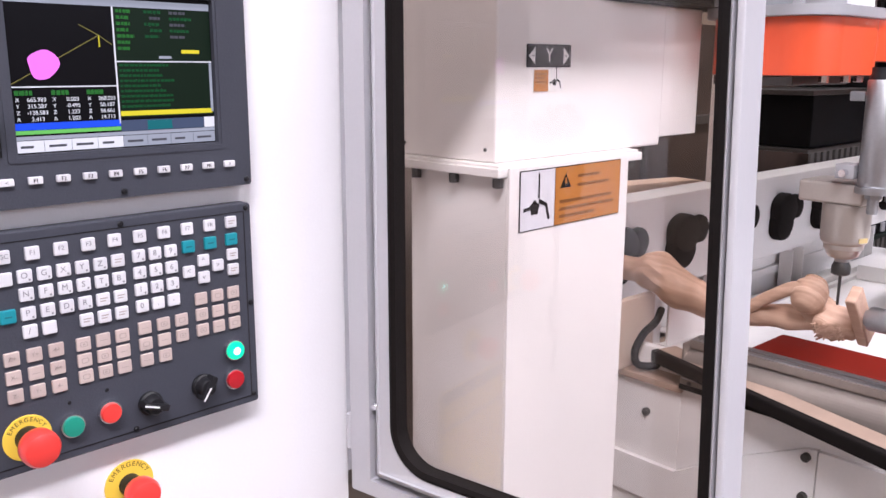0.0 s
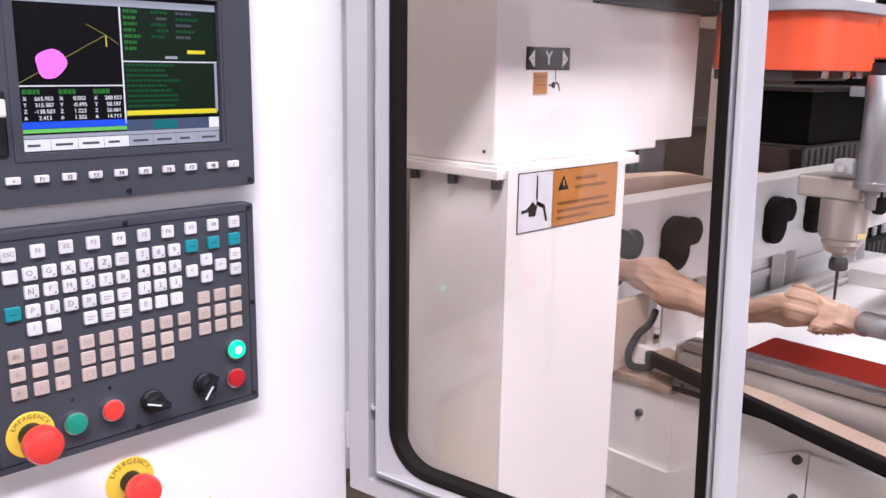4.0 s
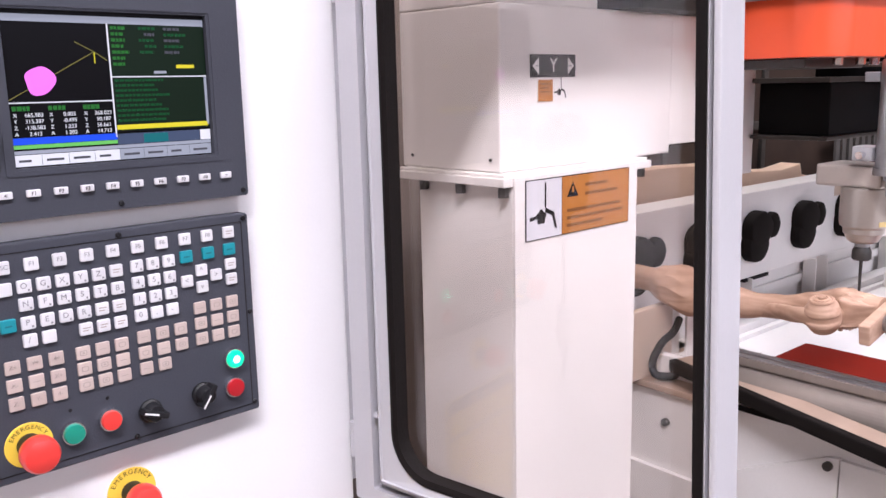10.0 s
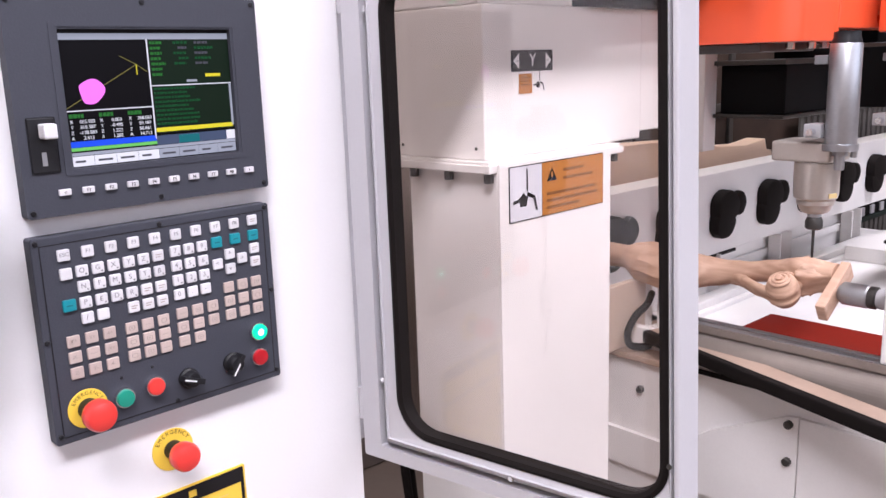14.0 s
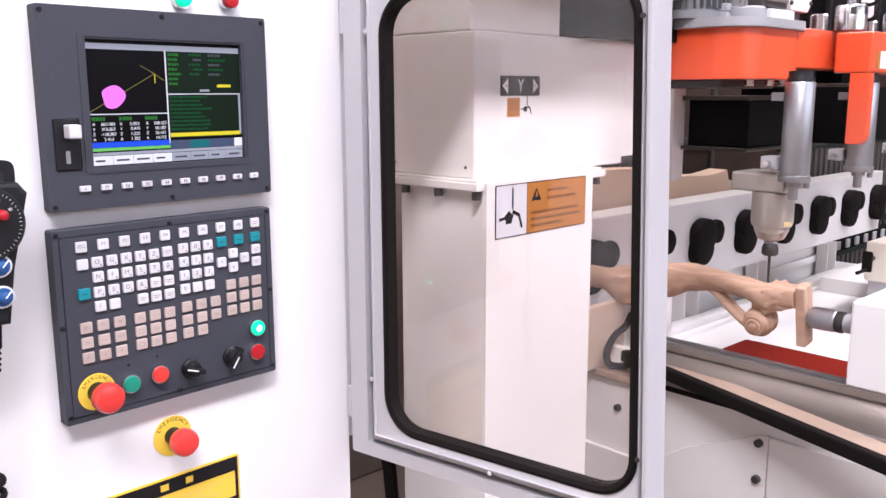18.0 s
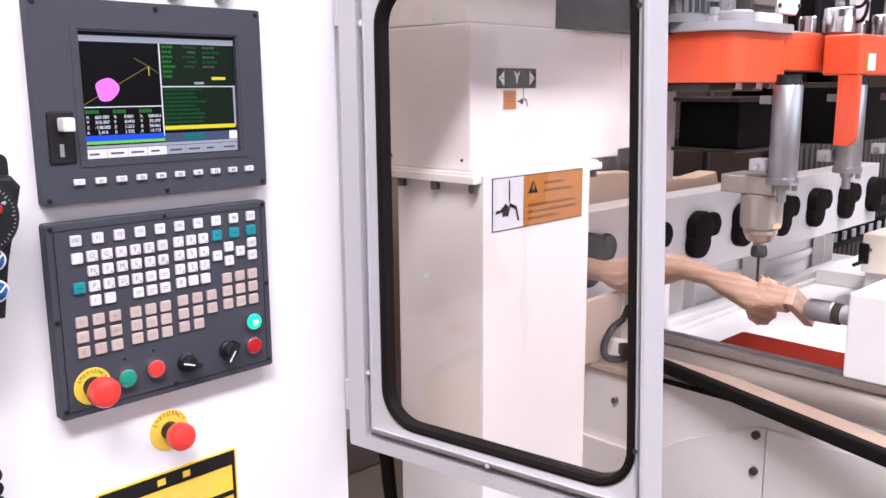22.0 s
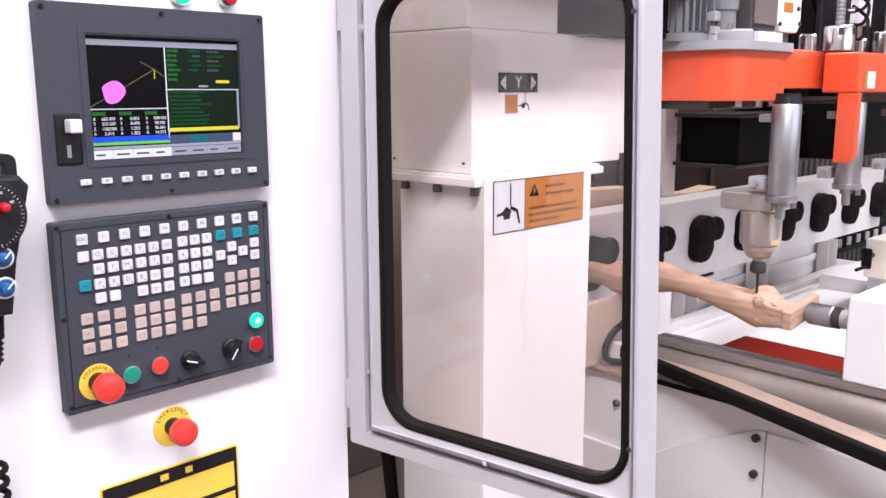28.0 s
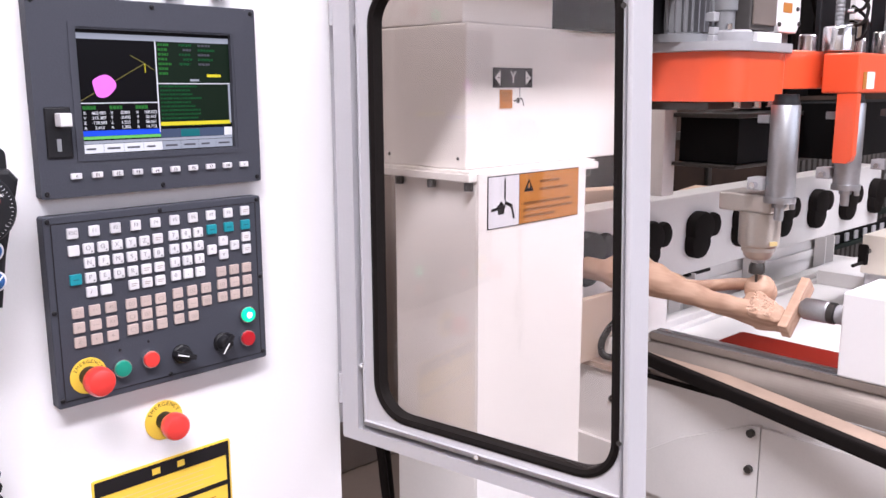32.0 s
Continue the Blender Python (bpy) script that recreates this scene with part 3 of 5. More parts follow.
    for sx, sz in ((-0.187, 1.066), (-0.147, 1.069)):
        screw(u, W(sx), -0.004, sz, 0.0022)
    return u


keypad()


def emergency_stop(x, y, z, rim):
    u = thing("emergency_stop", "red mushroom emergency stop button on a yellow lettered ring", "button", at(x, y, z) @ FACE, group="emergency stops on the control cabinet")
    ringy = part("label_ring", turned([(rim, 0), (rim, 0.0012), (rim - 0.0005, 0.0015), (0.012, 0.0015)], 40), M_YELLOW, u, "yellow ring")
    word = "EMERGENCY"
    for i, ch in enumerate(word):
        a = radians(150 - i * 120 / (len(word) - 1))
        r = rim - 0.0052
        part("letter", text_mesh(ch, 0.0085 if rim > 0.028 else 0.0068, M_OLIVE), None, ringy, m=pose(r * math.cos(a), r * math.sin(a), 0.0017, 0, 0, math.degrees(a) - 90) @ Matrix.Rotation(radians(-90), 4, "X"))
    part("stem", turned([(0.0135, 0.0015), (0.0135, 0.024)], 24), M_PANEL2, u)
    prof = [(0.0125, 0.020), (0.0165, 0.022), (0.0198, 0.028), (0.0205, 0.036), (0.0200, 0.042), (0.0175, 0.046), (0.010, 0.0485), (0.003, 0.049)]
    part("mushroom_head", turned(prof, 36), M_RED, u, "red mushroom head", smooth=True)
    return u


emergency_stop(W(-0.231), -0.004, 1.0395, 0.0255)
emergency_stop(-0.1345, FACE_Y, 0.936, 0.0305)


def warning_plate():
    u = thing("warning_plate", "yellow notice plate with a black border and unreadable lines", "sign")
    x0, x1, z1, z0 = -0.251, -0.0265, 0.8745, 0.593
    part("plate", slab(rounded(x0, x1, z0, z1, 0.003), FACE_Y - 0.002, FACE_Y), M_YELLOW, u)
    part("black_field", ring(rounded(x0 + 0.003, x1 - 0.003, z0 + 0.003, z1 - 0.003, 0.002), rounded(x0 + 0.008, x1 - 0.008, z0 + 0.008, z1 - 0.026, 0.002), FACE_Y - 0.0026, FACE_Y - 0.0021), M_INK, u)
    part("black_field", box(x0 + 0.008, x1 - 0.008, FACE_Y - 0.0026, FACE_Y - 0.0021, 0.798, 0.806), M_INK, u)
    part("heading", box(-0.160, -0.147, FACE_Y - 0.0030, FACE_Y - 0.0027, 0.855, 0.865), M_YELLOW, u)
    part("heading", box(-0.119, -0.107, FACE_Y - 0.0030, FACE_Y - 0.0027, 0.855, 0.865), M_YELLOW, u)
    for i in range(4):
        part("text_line", box(x0 + 0.016, x1 - 0.03 - 0.02 * (i % 2), FACE_Y - 0.0026, FACE_Y - 0.0021, 0.836 - i * 0.008, 0.8370 - i * 0.008), M_STICKER, u)
    for i in range(9):
        part("text_line", box(x0 + 0.016, x1 - 0.03 - 0.02 * (i % 2), FACE_Y - 0.0026, FACE_Y - 0.0021, 0.783 - i * 0.008, 0.7845 - i * 0.008), M_ORANGE, u)


warning_plate()


def top_button(x, z, mat, label):
    u = thing("push_button", label, "button", at(x, FACE_Y, z) @ FACE, group="push buttons above the monitor")
    part("collar", turned([(0.0150, 0), (0.0150, 0.006), (0.0140, 0.010), (0.012, 0.010)], 28), M_CHROME, u, smooth=True)
    part("cap", turned([(0.0118, 0.008), (0.0118, 0.014), (0.0105, 0.016), (0.003, 0.017)], 28), mat, u, smooth=True)


top_button(-0.083, 1.566, M_LAMP, "lit green push button with chrome collar above the monitor")
top_button(-0.008, 1.569, M_REDK, "red push button with chrome collar above the monitor")


def pendant():
    u = thing("handwheel_pendant", "black hand-held pulse pendant with a dial, hung on the cabinet face", "remote control")
    y0 = FACE_Y
    bm = slab([(-0.420, 1.33), (-0.424, 1.25), (-0.405, 1.17), (-0.332, 1.17), (-0.322, 1.235), (-0.3, 1.325), (-0.31, 1.338), (-0.40, 1.345)][::-1], -0.052, y0 + 0.0008, bevel=0.006)
    part("case", bm, M_PANEL2, u)
    part("hanger", ring(rounded(-0.40, -0.309, 1.330, 1.364, 0.010, 4), rounded(-0.388, -0.322, 1.336, 1.354, 0.006, 4), -0.038, -0.018), M_PANEL2, u)
    part("hook", box(-0.365, -0.345, -0.030, FACE_Y, 1.3545, 1.3585), M_CHROME, u)
    d = part("dial", turned([(0.0445, 0), (0.0445, 0.003), (0.042, 0.006), (0.030, 0.007), (0.004, 0.007)], 48), M_PANEL2, u, "black dial with a white scale", at(-0.352, -0.052, 1.293) @ FACE, True)
    for i in range(50):
        k = 0.0022 if i % 5 else 0.0042
        part("tick", box(0.0395 - k, 0.0395, -0.00022, 0.00022, 0.0066, 0.0071), M_WINK, d, m=pose(0, 0, 0, 0, 0, 7.2 * i))
    for a, w in ((62, "30"), (98, "20"), (30, "40")):
        part("figure", text_mesh(w, 0.0052, M_WINK), None, d, m=Matrix.Translation((0.031 * math.cos(radians(a)), 0.031 * math.sin(radians(a)), 0.0075)) @ Matrix.Rotation(radians(-90), 4, "X"))
    part("red_knob", turned([(0.0062, 0.006), (0.0062, 0.014), (0.005, 0.017), (0.002, 0.018)], 20), M_REDK, d, "red knob", at(0.017, 0.010, 0), True)
    for z in (1.242, 1.205):
        bd = part("badge", turned([(0.0135, 0), (0.0135, 0.0015), (0.0128, 0.002), (0.011, 0.002)], 28), M_KEY, u, "white-rimmed round switch plate", at(-0.340, -0.0522, z) @ FACE, True)
        part("blue_face", turned([(0.0112, 0.002), (0.0110, 0.0026), (0.003, 0.0027)], 28), M_BADGE, bd, "blue face")
        part("switch_knob", turned([(0.0065, 0.0027), (0.0060, 0.010), (0.0045, 0.011)], 20), M_BADGE, bd, smooth=True)
        part("pointer", box(-0.0008, 0.0008, 0, 0.0100, 0.0111, 0.0116), M_WINK, bd, m=pose(0, 0, 0, 0, 0, -40))
    part("strain_relief", turned([(0.016, 0), (0.014, 0.03)] + [(0.0135 - 0.0003 * i - (0.003 if i % 2 else 0), 0.032 + 0.0035 * i) for i in range(10)] + [(0.006, 0.068)], 16), M_RUBBER, u, m=at(-0.352, -0.025, 1.170) @ Matrix.Rotation(math.pi, 4, "X"))
    pts = [(-0.352, -0.025, 1.12), (-0.356, -0.025, 1.05), (-0.362, -0.022, 0.98)]
    for i in range(28):
        a = i * 1.1
        pts.append((-0.362 + 0.011 * math.sin(a), -0.022 + 0.011 * math.cos(a), 0.975 - i * 0.0032))
    pts.append((-0.40, 0.0, 0.80))
    part("coiled_cable", tube(pts, 0.0042, 8), M_RUBBER, u, smooth=True)
    return u


pendant().matrix_basis = at(-0.031, 0, -0.005)


# ---------------------------------------------------------------- glazed door, standing open
DOOR = at(0.202, -0.049, 0) @ Matrix.Rotation(radians(-82), 4, "Z")


def sagged(bm):
    """The old door has sagged: its free edge stands out a little more below than above."""
    for v in bm.verts:
        v.co.x -= (v.co.z - 1.25) * 0.027 * max(0.0, v.co.x) / 0.47
    return bm


def glazed_door():
    u = thing("machine_door", "light grey enclosure door with a rubber-edged window, swung open", "door", DOOR)
    z0, z1 = 0.817, 1.66
    part("outer_frame", sagged(ring(rounded(-0.046, 0.4855, z0, z1, 0.004, 6), rounded(-0.0095, 0.4850, 0.8400, 1.640, 0.003, 6), -0.004, 0.030)), M_GREY, u)
    part("groove", sagged(ring(rounded(-0.0094, 0.4849, 0.8401, 1.6399, 0.003, 6), rounded(0.030, 0.474, 0.868, 1.60, 0.05, 6), 0.014, 0.028)), M_GREY, u)
    # pressed rim: up from the groove to a crest, then down to the gasket
    bm = bmesh.new()
    rows = [(rounded(-0.0060, 0.4845, 0.8435, 1.6365, 0.003, 10), 0.0139), (rounded(-0.0050, 0.4835, 0.8445, 1.6355, 0.003, 10), 0.006), (rounded(0.0120, 0.4805, 0.8605, 1.6180, 0.003, 10), -0.012),
            (rounded(0.0140, 0.4800, 0.8625, 1.6160, 0.003, 10), -0.0125), (rounded(0.0155, 0.4795, 0.8640, 1.6145, 0.003, 10), -0.010), (rounded(0.0345, 0.4750, 0.8755, 1.588, 0.060, 10), -0.006), (rounded(0.0345, 0.4750, 0.8755, 1.588, 0.060, 10), 0.0139)]
    vs = [[bm.verts.new((x, y, z)) for x, z in o] for o, y in rows]
    n = len(rows[0][0])
    for p, q in zip(vs, vs[1:]):
        for i in range(n):
            bm.faces.new((p[i], p[(i + 1) % n], q[(i + 1) % n], q[i]))
    bmesh.ops.recalc_face_normals(bm, faces=bm.faces)
    part("rim", sagged(bm), M_GREY, u)
    part("edge_fold", sagged(box(0.486, 0.4945, -0.017, 0.047, z0, z1, 0.003)), M_GREY, u)
    # rounded rubber gasket
    out, inn, mid = rounded(0.0325, 0.4770, 0.8735, 1.590, 0.066, 10), rounded(0.0445, 0.4650, 0.8855, 1.578, 0.054, 10), rounded(0.0385, 0.4710, 0.8795, 1.584, 0.060, 10)
    bm = bmesh.new()
    rows = [(out, -0.0055), (out, -0.0085), (mid, -0.0115), (inn, -0.0085), (inn, 0.014)]
    vs = [[bm.verts.new((x, y, z)) for x, z in o] for o, y in rows]
    n = len(out)
    for a, b in zip(vs, vs[1:]):
        for i in range(n):
            bm.faces.new((a[i], a[(i + 1) % n], b[(i + 1) % n], b[i]))
    bmesh.ops.recalc_face_normals(bm, faces=bm.faces)
    part("gasket", sagged(bm), M_RUBBER, u, "black rubber window gasket", smooth=True)
    g = part("pane", sagged(slab(rounded(0.0442, 0.4653, 0.8852, 1.5783, 0.0542, 10), 0.0045, 0.0075)), M_GLASS, u, "clear glass pane", at(0.044, 0.006, 0) @ Matrix.Rotation(radians(-2.2), 4, "Z") @ at(-0.044, 0, 0))
    g.visible_shadow = False
    for x, y, z in ((-0.0005, 0.002, 0.956), (0.001, 0.002, 1.5335), (0.247, -0.007, 0.857), (0.247, -0.006, 1.625)):
        part("screw", turned([(0.0055, -0.004), (0.0055, 0.004), (0.004, 0.0055), (0.0015, 0.0055)], 12), M_CHROME, u, "bright screw", at(x, y, z) @ FACE, True)
    for x, z in ((0.4895, 0.945), (0.4735, 1.530)):
        part("screw", turned([(0.0038, 0), (0.0038, 0.001), (0.002, 0.0014)], 12), M_DSTEEL, u, "dark screw", at(x, -0.017, z) @ FACE, True)
    for z in (0.908, 1.56):
        hg = part("hinge", rod(0.006, 0.055, 16, bevel=0.001), M_GREY, u, m=at(-0.052, 0.002, z - 0.03))
        part("hinge_leaf", box(-0.004, 0.014, -0.0015, 0.0015, 0.002, 0.053), M_GREY, hg)


glazed_door()

# ---------------------------------------------------------------- machine column with its signs
def column():
    u = thing("machine_column", "white painted steel gantry column with axis and warning signs", "machine column")
    yb = 0.190
    part("head_box", box(0.718, 1.323, yb, 0.485, 1.2435, 1.572, 0.004), M_CAST, u)
    part("head_extension", box(1.3235, 1.50, yb + 0.0015, 0.40, 1.262, 1.571, 0.003), M_CAST, u)
    part("flange", box(0.693, 1.20, 0.1585, 0.470, 1.2185, 1.2365, 0.002), M_CAST, u)
    part("flange_pad", box(0.7, 1.19, 0.1645, 0.475, 1.237, 1.243, 0.001), M_CAST, u)
    part("shaft", box(0.719, 1.134, 0.1585, 0.434, 0.30, 1.218, 0.003), M_CAST, u)
    part("front_plate", box(0.719, 1.134, 0.152, 0.158, 0.30, 1.2375, 0.002), M_CAST, u)
    part("upper_cover", box(0.718, 1.045, yb + 0.012, 0.485, 1.5725, 2.05, 0.004), M_CAST, u)
    part("upper_slide", box(1.10, 1.62, 0.13, 0.485, 1.5725, 1.80, 0.003), M_BLACK, u, "black slide cover")
    for x, y in ((0.705, 0.170), (0.705, 0.290), (0.705, 0.402), (1.178, 0.175)):
        part("bolt", turned([(0.011, 0), (0.011, 0.018), (0.009, 0.020)], 6), M_DSTEEL, u, "dark hex bolt", at(x, y, 1.1983))
    for y in (0.216, 0.452):
        screw(u, 0.718, y, 1.2685, 0.004, M_DSTEEL, Matrix.Rotation(radians(-90), 4, "Y"))
    # axis sign
    s = part("axis_sign", slab(rounded(0.8070, 0.9510, 1.4290, 1.4750, 0.001, 1), yb - 0.0015, yb), M_INK, u, "black axis sign with white letter and arrows")
    part("axis_letter", text_mesh("Y", 0.040, M_WINK), None, s, m=at(0.8790, yb - 0.0018, 1.4520))
    part("arrow", slab([(0.8131, 1.4520), (0.8324, 1.4349), (0.8324, 1.4691)], yb - 0.0022, yb - 0.0015), M_WINK, s)
    part("arrow", slab([(0.9449, 1.4520), (0.9256, 1.4691), (0.9256, 1.4349)], yb - 0.0022, yb - 0.0015), M_WINK, s)
    part("minus", box(0.8221, 0.8294, yb - 0.0028, yb - 0.0023, 1.4511, 1.4529), M_INK, s)
    part("plus", box(0.9286, 0.9359, yb - 0.0028, yb - 0.0023, 1.4511, 1.4529), M_INK, s)
    s = part("small_sign", slab(rounded(0.8300, 0.9280, 1.3801, 1.4249, 0.001, 1), yb - 0.0012, yb), M_WINK, u, "small orange and white hazard sign")
    part("orange_field", box(0.8306, 0.8766, yb - 0.0018, yb - 0.0013, 1.3807, 1.4243), M_ORANGE, s)
    for i in range(3):
        part("text_bar", box(0.8360, 0.8711 - 0.006 * (i % 2), yb - 0.0024, yb - 0.0019, 1.4143 - i * 0.008, 1.4172 - i * 0.008), M_BARK, s)
    pictogram(s, 0.9038, 1.4048, yb - 0.0018, 0.52)
    # large warning sign
    y = 0.152
    s = part("warning_sign", slab(rounded(0.7485, 1.0990, 1.1050, 1.2285, 0.001, 1), y - 0.0015, y), M_INK, u, "orange and white warning sign with pictogram and unreadable lines")
    part("white_field", box(0.7508, 0.8601, y - 0.0021, y - 0.0016, 1.1071, 1.2264), material("sign_white", (0.66, 0.67, 0.72), 0.5, bump=0), s)
    part("orange_field", box(0.8618, 1.0970, y - 0.0021, y - 0.0016, 1.1071, 1.2264), M_ORANGE, s)
    pictogram(s, 0.8081, 1.1641, y - 0.0027, 1.12)
    part("triangle", slab([(0.8776, 1.1831), (0.9150, 1.1831), (0.8963, 1.2137)], y - 0.0027, y - 0.0022), M_INK, s)
    part("mark", slab([(0.8934, 1.1916), (0.8992, 1.1916), (0.8992, 1.2042), (0.8934, 1.2042)], y - 0.0032, y - 0.0028), M_ORANGE, s)
    for x0_, x1_, z in ((0.9384, 1.0178, 1.2042), (0.9384, 1.0540, 1.1852), (0.8776, 1.0657, 1.1546), (0.8776, 1.0739, 1.1388), (0.8776, 1.0014, 1.1229)):
        part("text_bar", box(x0_, x1_, y - 0.0027, y - 0.0022, z - 0.0035, z + 0.0035), M_BARK, s)


def pictogram(s, x, z, y, k):
    part("pictogram", slab([(x - 0.002 * k, z + 0.005 * k), (x + 0.002 * k, z + 0.005 * k), (x + 0.002 * k, z + 0.05 * k), (x - 0.002 * k, z + 0.05 * k)], y, y + 0.0005), M_INK, s)
    blob = [(x - 0.012 * k + 0.013 * k * math.cos(a) * (1 + 0.15 * math.sin(5 * a)), z - 0.012 * k + 0.013 * k * math.sin(a) * (1 + 0.15 * math.sin(5 * a))) for a in [i * math.pi / 12 for i in range(24)]]
    part("pictogram", slab(blob, y, y + 0.0005), M_INK, s)
    part("pictogram", slab([(x - 0.043 * k, z - 0.010 * k), (x - 0.02 * k, z - 0.008 * k), (x - 0.02 * k, z - 0.014 * k), (x - 0.043 * k, z - 0.017 * k)][::-1], y, y + 0.0005), M_INK, s)
    part("pictogram", slab([(x + 0.001 * k, z + 0.004 * k), (x + 0.024 * k, z - 0.006 * k), (x + 0.033 * k, z - 0.036 * k), (x + 0.027 * k, z - 0.037 * k), (x + 0.019 * k, z - 0.012 * k), (x - 0.001 * k, z - 0.004 * k)], y, y + 0.0005), M_INK, s)


column()


# ---------------------------------------------------------------- machine bed
def bed():
    u = thing("machine_bed", "white painted cast machine bed with a recessed trough", "machine bed", MACH)
    part("trough_floor", box(1.66, 4.2, -1.1, 1.3, 0.42, 0.49), M_CAST, u)
    part("back_ledge", box(1.96, 4.2, 0.565, 0.5885, 0.4902, 0.508, 0.002), M_CAST, u)
    part("end_rim", box(3.40, 4.2, -1.1, 0.5645, 0.4902, 0.558, 0.003), M_CAST, u)
    part("base", box(1.6255, 4.2, -1.2, 1.3, 0.0, 0.4195, 0.006), M_CAST, u)
    part("rear_side_wall", box(1.565, 1.5995, 0.311, 1.30, 0.0, 0.5135, 0.003), M_CAST, u)
    part("side_wall", box(1.625, 1.655, -1.2, 1.3, 0.42, 0.60, 0.004), M_CAST, u)
    part("cover_plate", slab([(-0.095, 0.15), (1.20, 0.15), (1.20, 0.27), (0.31, 0.27), (0.277, 0.288), (0.165, 0.364), (-0.064, 0.473), (-0.095, 0.478)], 1.548, 1.5645), M_CAST, u, m=Matrix(((0, 1, 0, 0), (1, 0, 0, 0), (0, 0, 1, 0), (0, 0, 0, 1))))
    part("cover_plate", box(1.548, 1.5645, -0.70, -0.0985, 0.15, 0.476, 0.001), M_CAST, u)
    for y, z in ((-0.070, 0.454), (-0.070, 0.345)):
        part("bolt", turned([(0.012, 0), (0.012, 0.012), (0.010, 0.014)], 12), M_DSTEEL, u, "dark bolt", at(1.548, y, z) @ Matrix.Rotation(radians(-90), 4, "Y"))
    part("bolt", turned([(0.012, 0), (0.012, 0.012), (0.010, 0.014)], 12), M_DSTEEL, u, "dark bolt", at(1.565, 0.42, 0.42) @ Matrix.Rotation(radians(-90), 4, "Y"))
    part("rear_shelf", box(1.545, 1.95, 0.302, 1.25, 0.514, 0.535, 0.003), M_BEIGE, u, "dusty beige sheet shelf")
    part("rail_bed", box(1.565, 1.6245, -1.2, 0.3105, 0.0, 0.5345, 0.003), M_CAST, u)
    return u


bed()


def rail():
    u = thing("guide_rail", "dusty grooved aluminium guide rail on the bed", "rail", MACH)
    # a flat foot, a broad hollow face and a narrow top with one groove
    hollow = [(1.5405 + 0.042 * (1 - math.cos(a)), 0.568 + 0.072 * math.sin(a)) for a in [i * math.pi / 24 for i in range(13)]]
    prof = [(1.560, 0.535), (1.537, 0.537), (1.537, 0.562)] + hollow + [(1.588, 0.640), (1.588, 0.646), (1.578, 0.648), (1.578, 0.668), (1.606, 0.668), (1.606, 0.656), (1.616, 0.656), (1.616, 0.668), (1.640, 0.668), (1.640, 0.6005), (1.624, 0.6005), (1.624, 0.535)]
    bm = bmesh.new()
    a = [bm.verts.new((x, -1.15, z)) for x, z in prof]
    b = [bm.verts.new((x, 0.30, z)) for x, z in prof]
    for i in range(len(prof)):
        j = (i + 1) % len(prof)
        bm.faces.new((a[i], a[j], b[j], b[i]))
    bm.faces.new(a)
    bm.faces.new(b[::-1])
    bmesh.ops.recalc_face_normals(bm, faces=bm.faces)
    part("profile", bm, M_ALU, u)
    for x0_, x1_, z in ((1.5845, 1.6055, 0.6682), (1.6165, 1.6395, 0.6682)):
        part("running_strip", box(x0_, x1_, -1.15, 0.30, z, z + 0.0025, 0.0006), M_STEEL, u, "polished running strip")
    # bright steel strip draws the highlight along the hollow's lower edge
    part("highlight_ridge", box(1.5385, 1.5455, -1.149, 0.299, 0.5625, 0.5675, 0.001), M_STEEL, u, "bright strip for the highlight below the hollow face")
    # dark strip laid in the groove as one dark line
    part("groove_dark_strip", box(1.6065, 1.6155, -1.149, 0.299, 0.6562, 0.6585), M_DSTEEL, u, "dark groove")
    # dark strip stands in for the shaded gap under the rail
    part("foot_gap_shade", box(1.5315, 1.5365, -0.60, 0.30, 0.5352, 0.550, 0.001), M_RUBBER, u, "dark strip for the shaded gap along the foot of the rail")
    part("end_cap", box(1.552, 1.64, 0.3003, 0.308, 0.6015, 0.664, 0.002), M_ALU, u)
    for i in range(9):
        y = 0.27 - i * 0.16
        part("screw", turned([(0.0065, 0), (0.0065, 0.003), (0.005, 0.0045), (0.0025, 0.0045), (0.002, 0.003)], 12), M_DSTEEL, u, "dark cap screw", at(1.5365, y, 0.556) @ Matrix.Rotation(radians(-90), 4, "Y"))
    rnd = random.Random(8)
    dust = bmesh.new()
    for i in range(24):
        x, z = rnd.choice(((1.592, 0.6708), (1.611, 0.6588), (1.628, 0.6708)))
        bmesh.ops.create_icosphere(dust, subdivisions=1, radius=rnd.uniform(0.0008, 0.002), matrix=pose(x + rnd.uniform(-0.004, 0.004), rnd.uniform(-0.5, 0.29), z + 0.001, 0, 0, rnd.uniform(0, 180)) @ Matrix.Diagonal((1, 2.5, 0.5, 1)))
    tagged(part("wood_dust", dust, M_WOODC, u, "crumbs of wood dust"), kind="stuff")
    return u


rail()
mat_ = thing("chip_mat", "red rubber mat on the white bed floor", "mat", MACH)
part("sheet", slab(rounded(1.70, 2.37, -0.40, 1.0, 0.012, 3), 0, 0.006), M_TRAY, mat_, m=Matrix.Translation((0, 0, 0.491)) @ Matrix.Rotation(radians(90), 4, "X") @ Matrix.Scale(-1, 4, (0, 1, 0)) @ Matrix.Scale(1, 4, (1, 0, 0)))
guard = thing("rubber_edge_guard", "black rubber sealing strip on a beige sheet edge", "edge strip", MACH)
part("strip", box(-0.014, 0.014, -0.52, 0.52, -0.017, 0.022, 0.006), M_RUBBER, guard, m=at(1.44, -0.10, 0.586) @ Matrix.Rotation(radians(-13.5), 4, "Z") @ Matrix.Rotation(radians(1.4), 4, "X"))
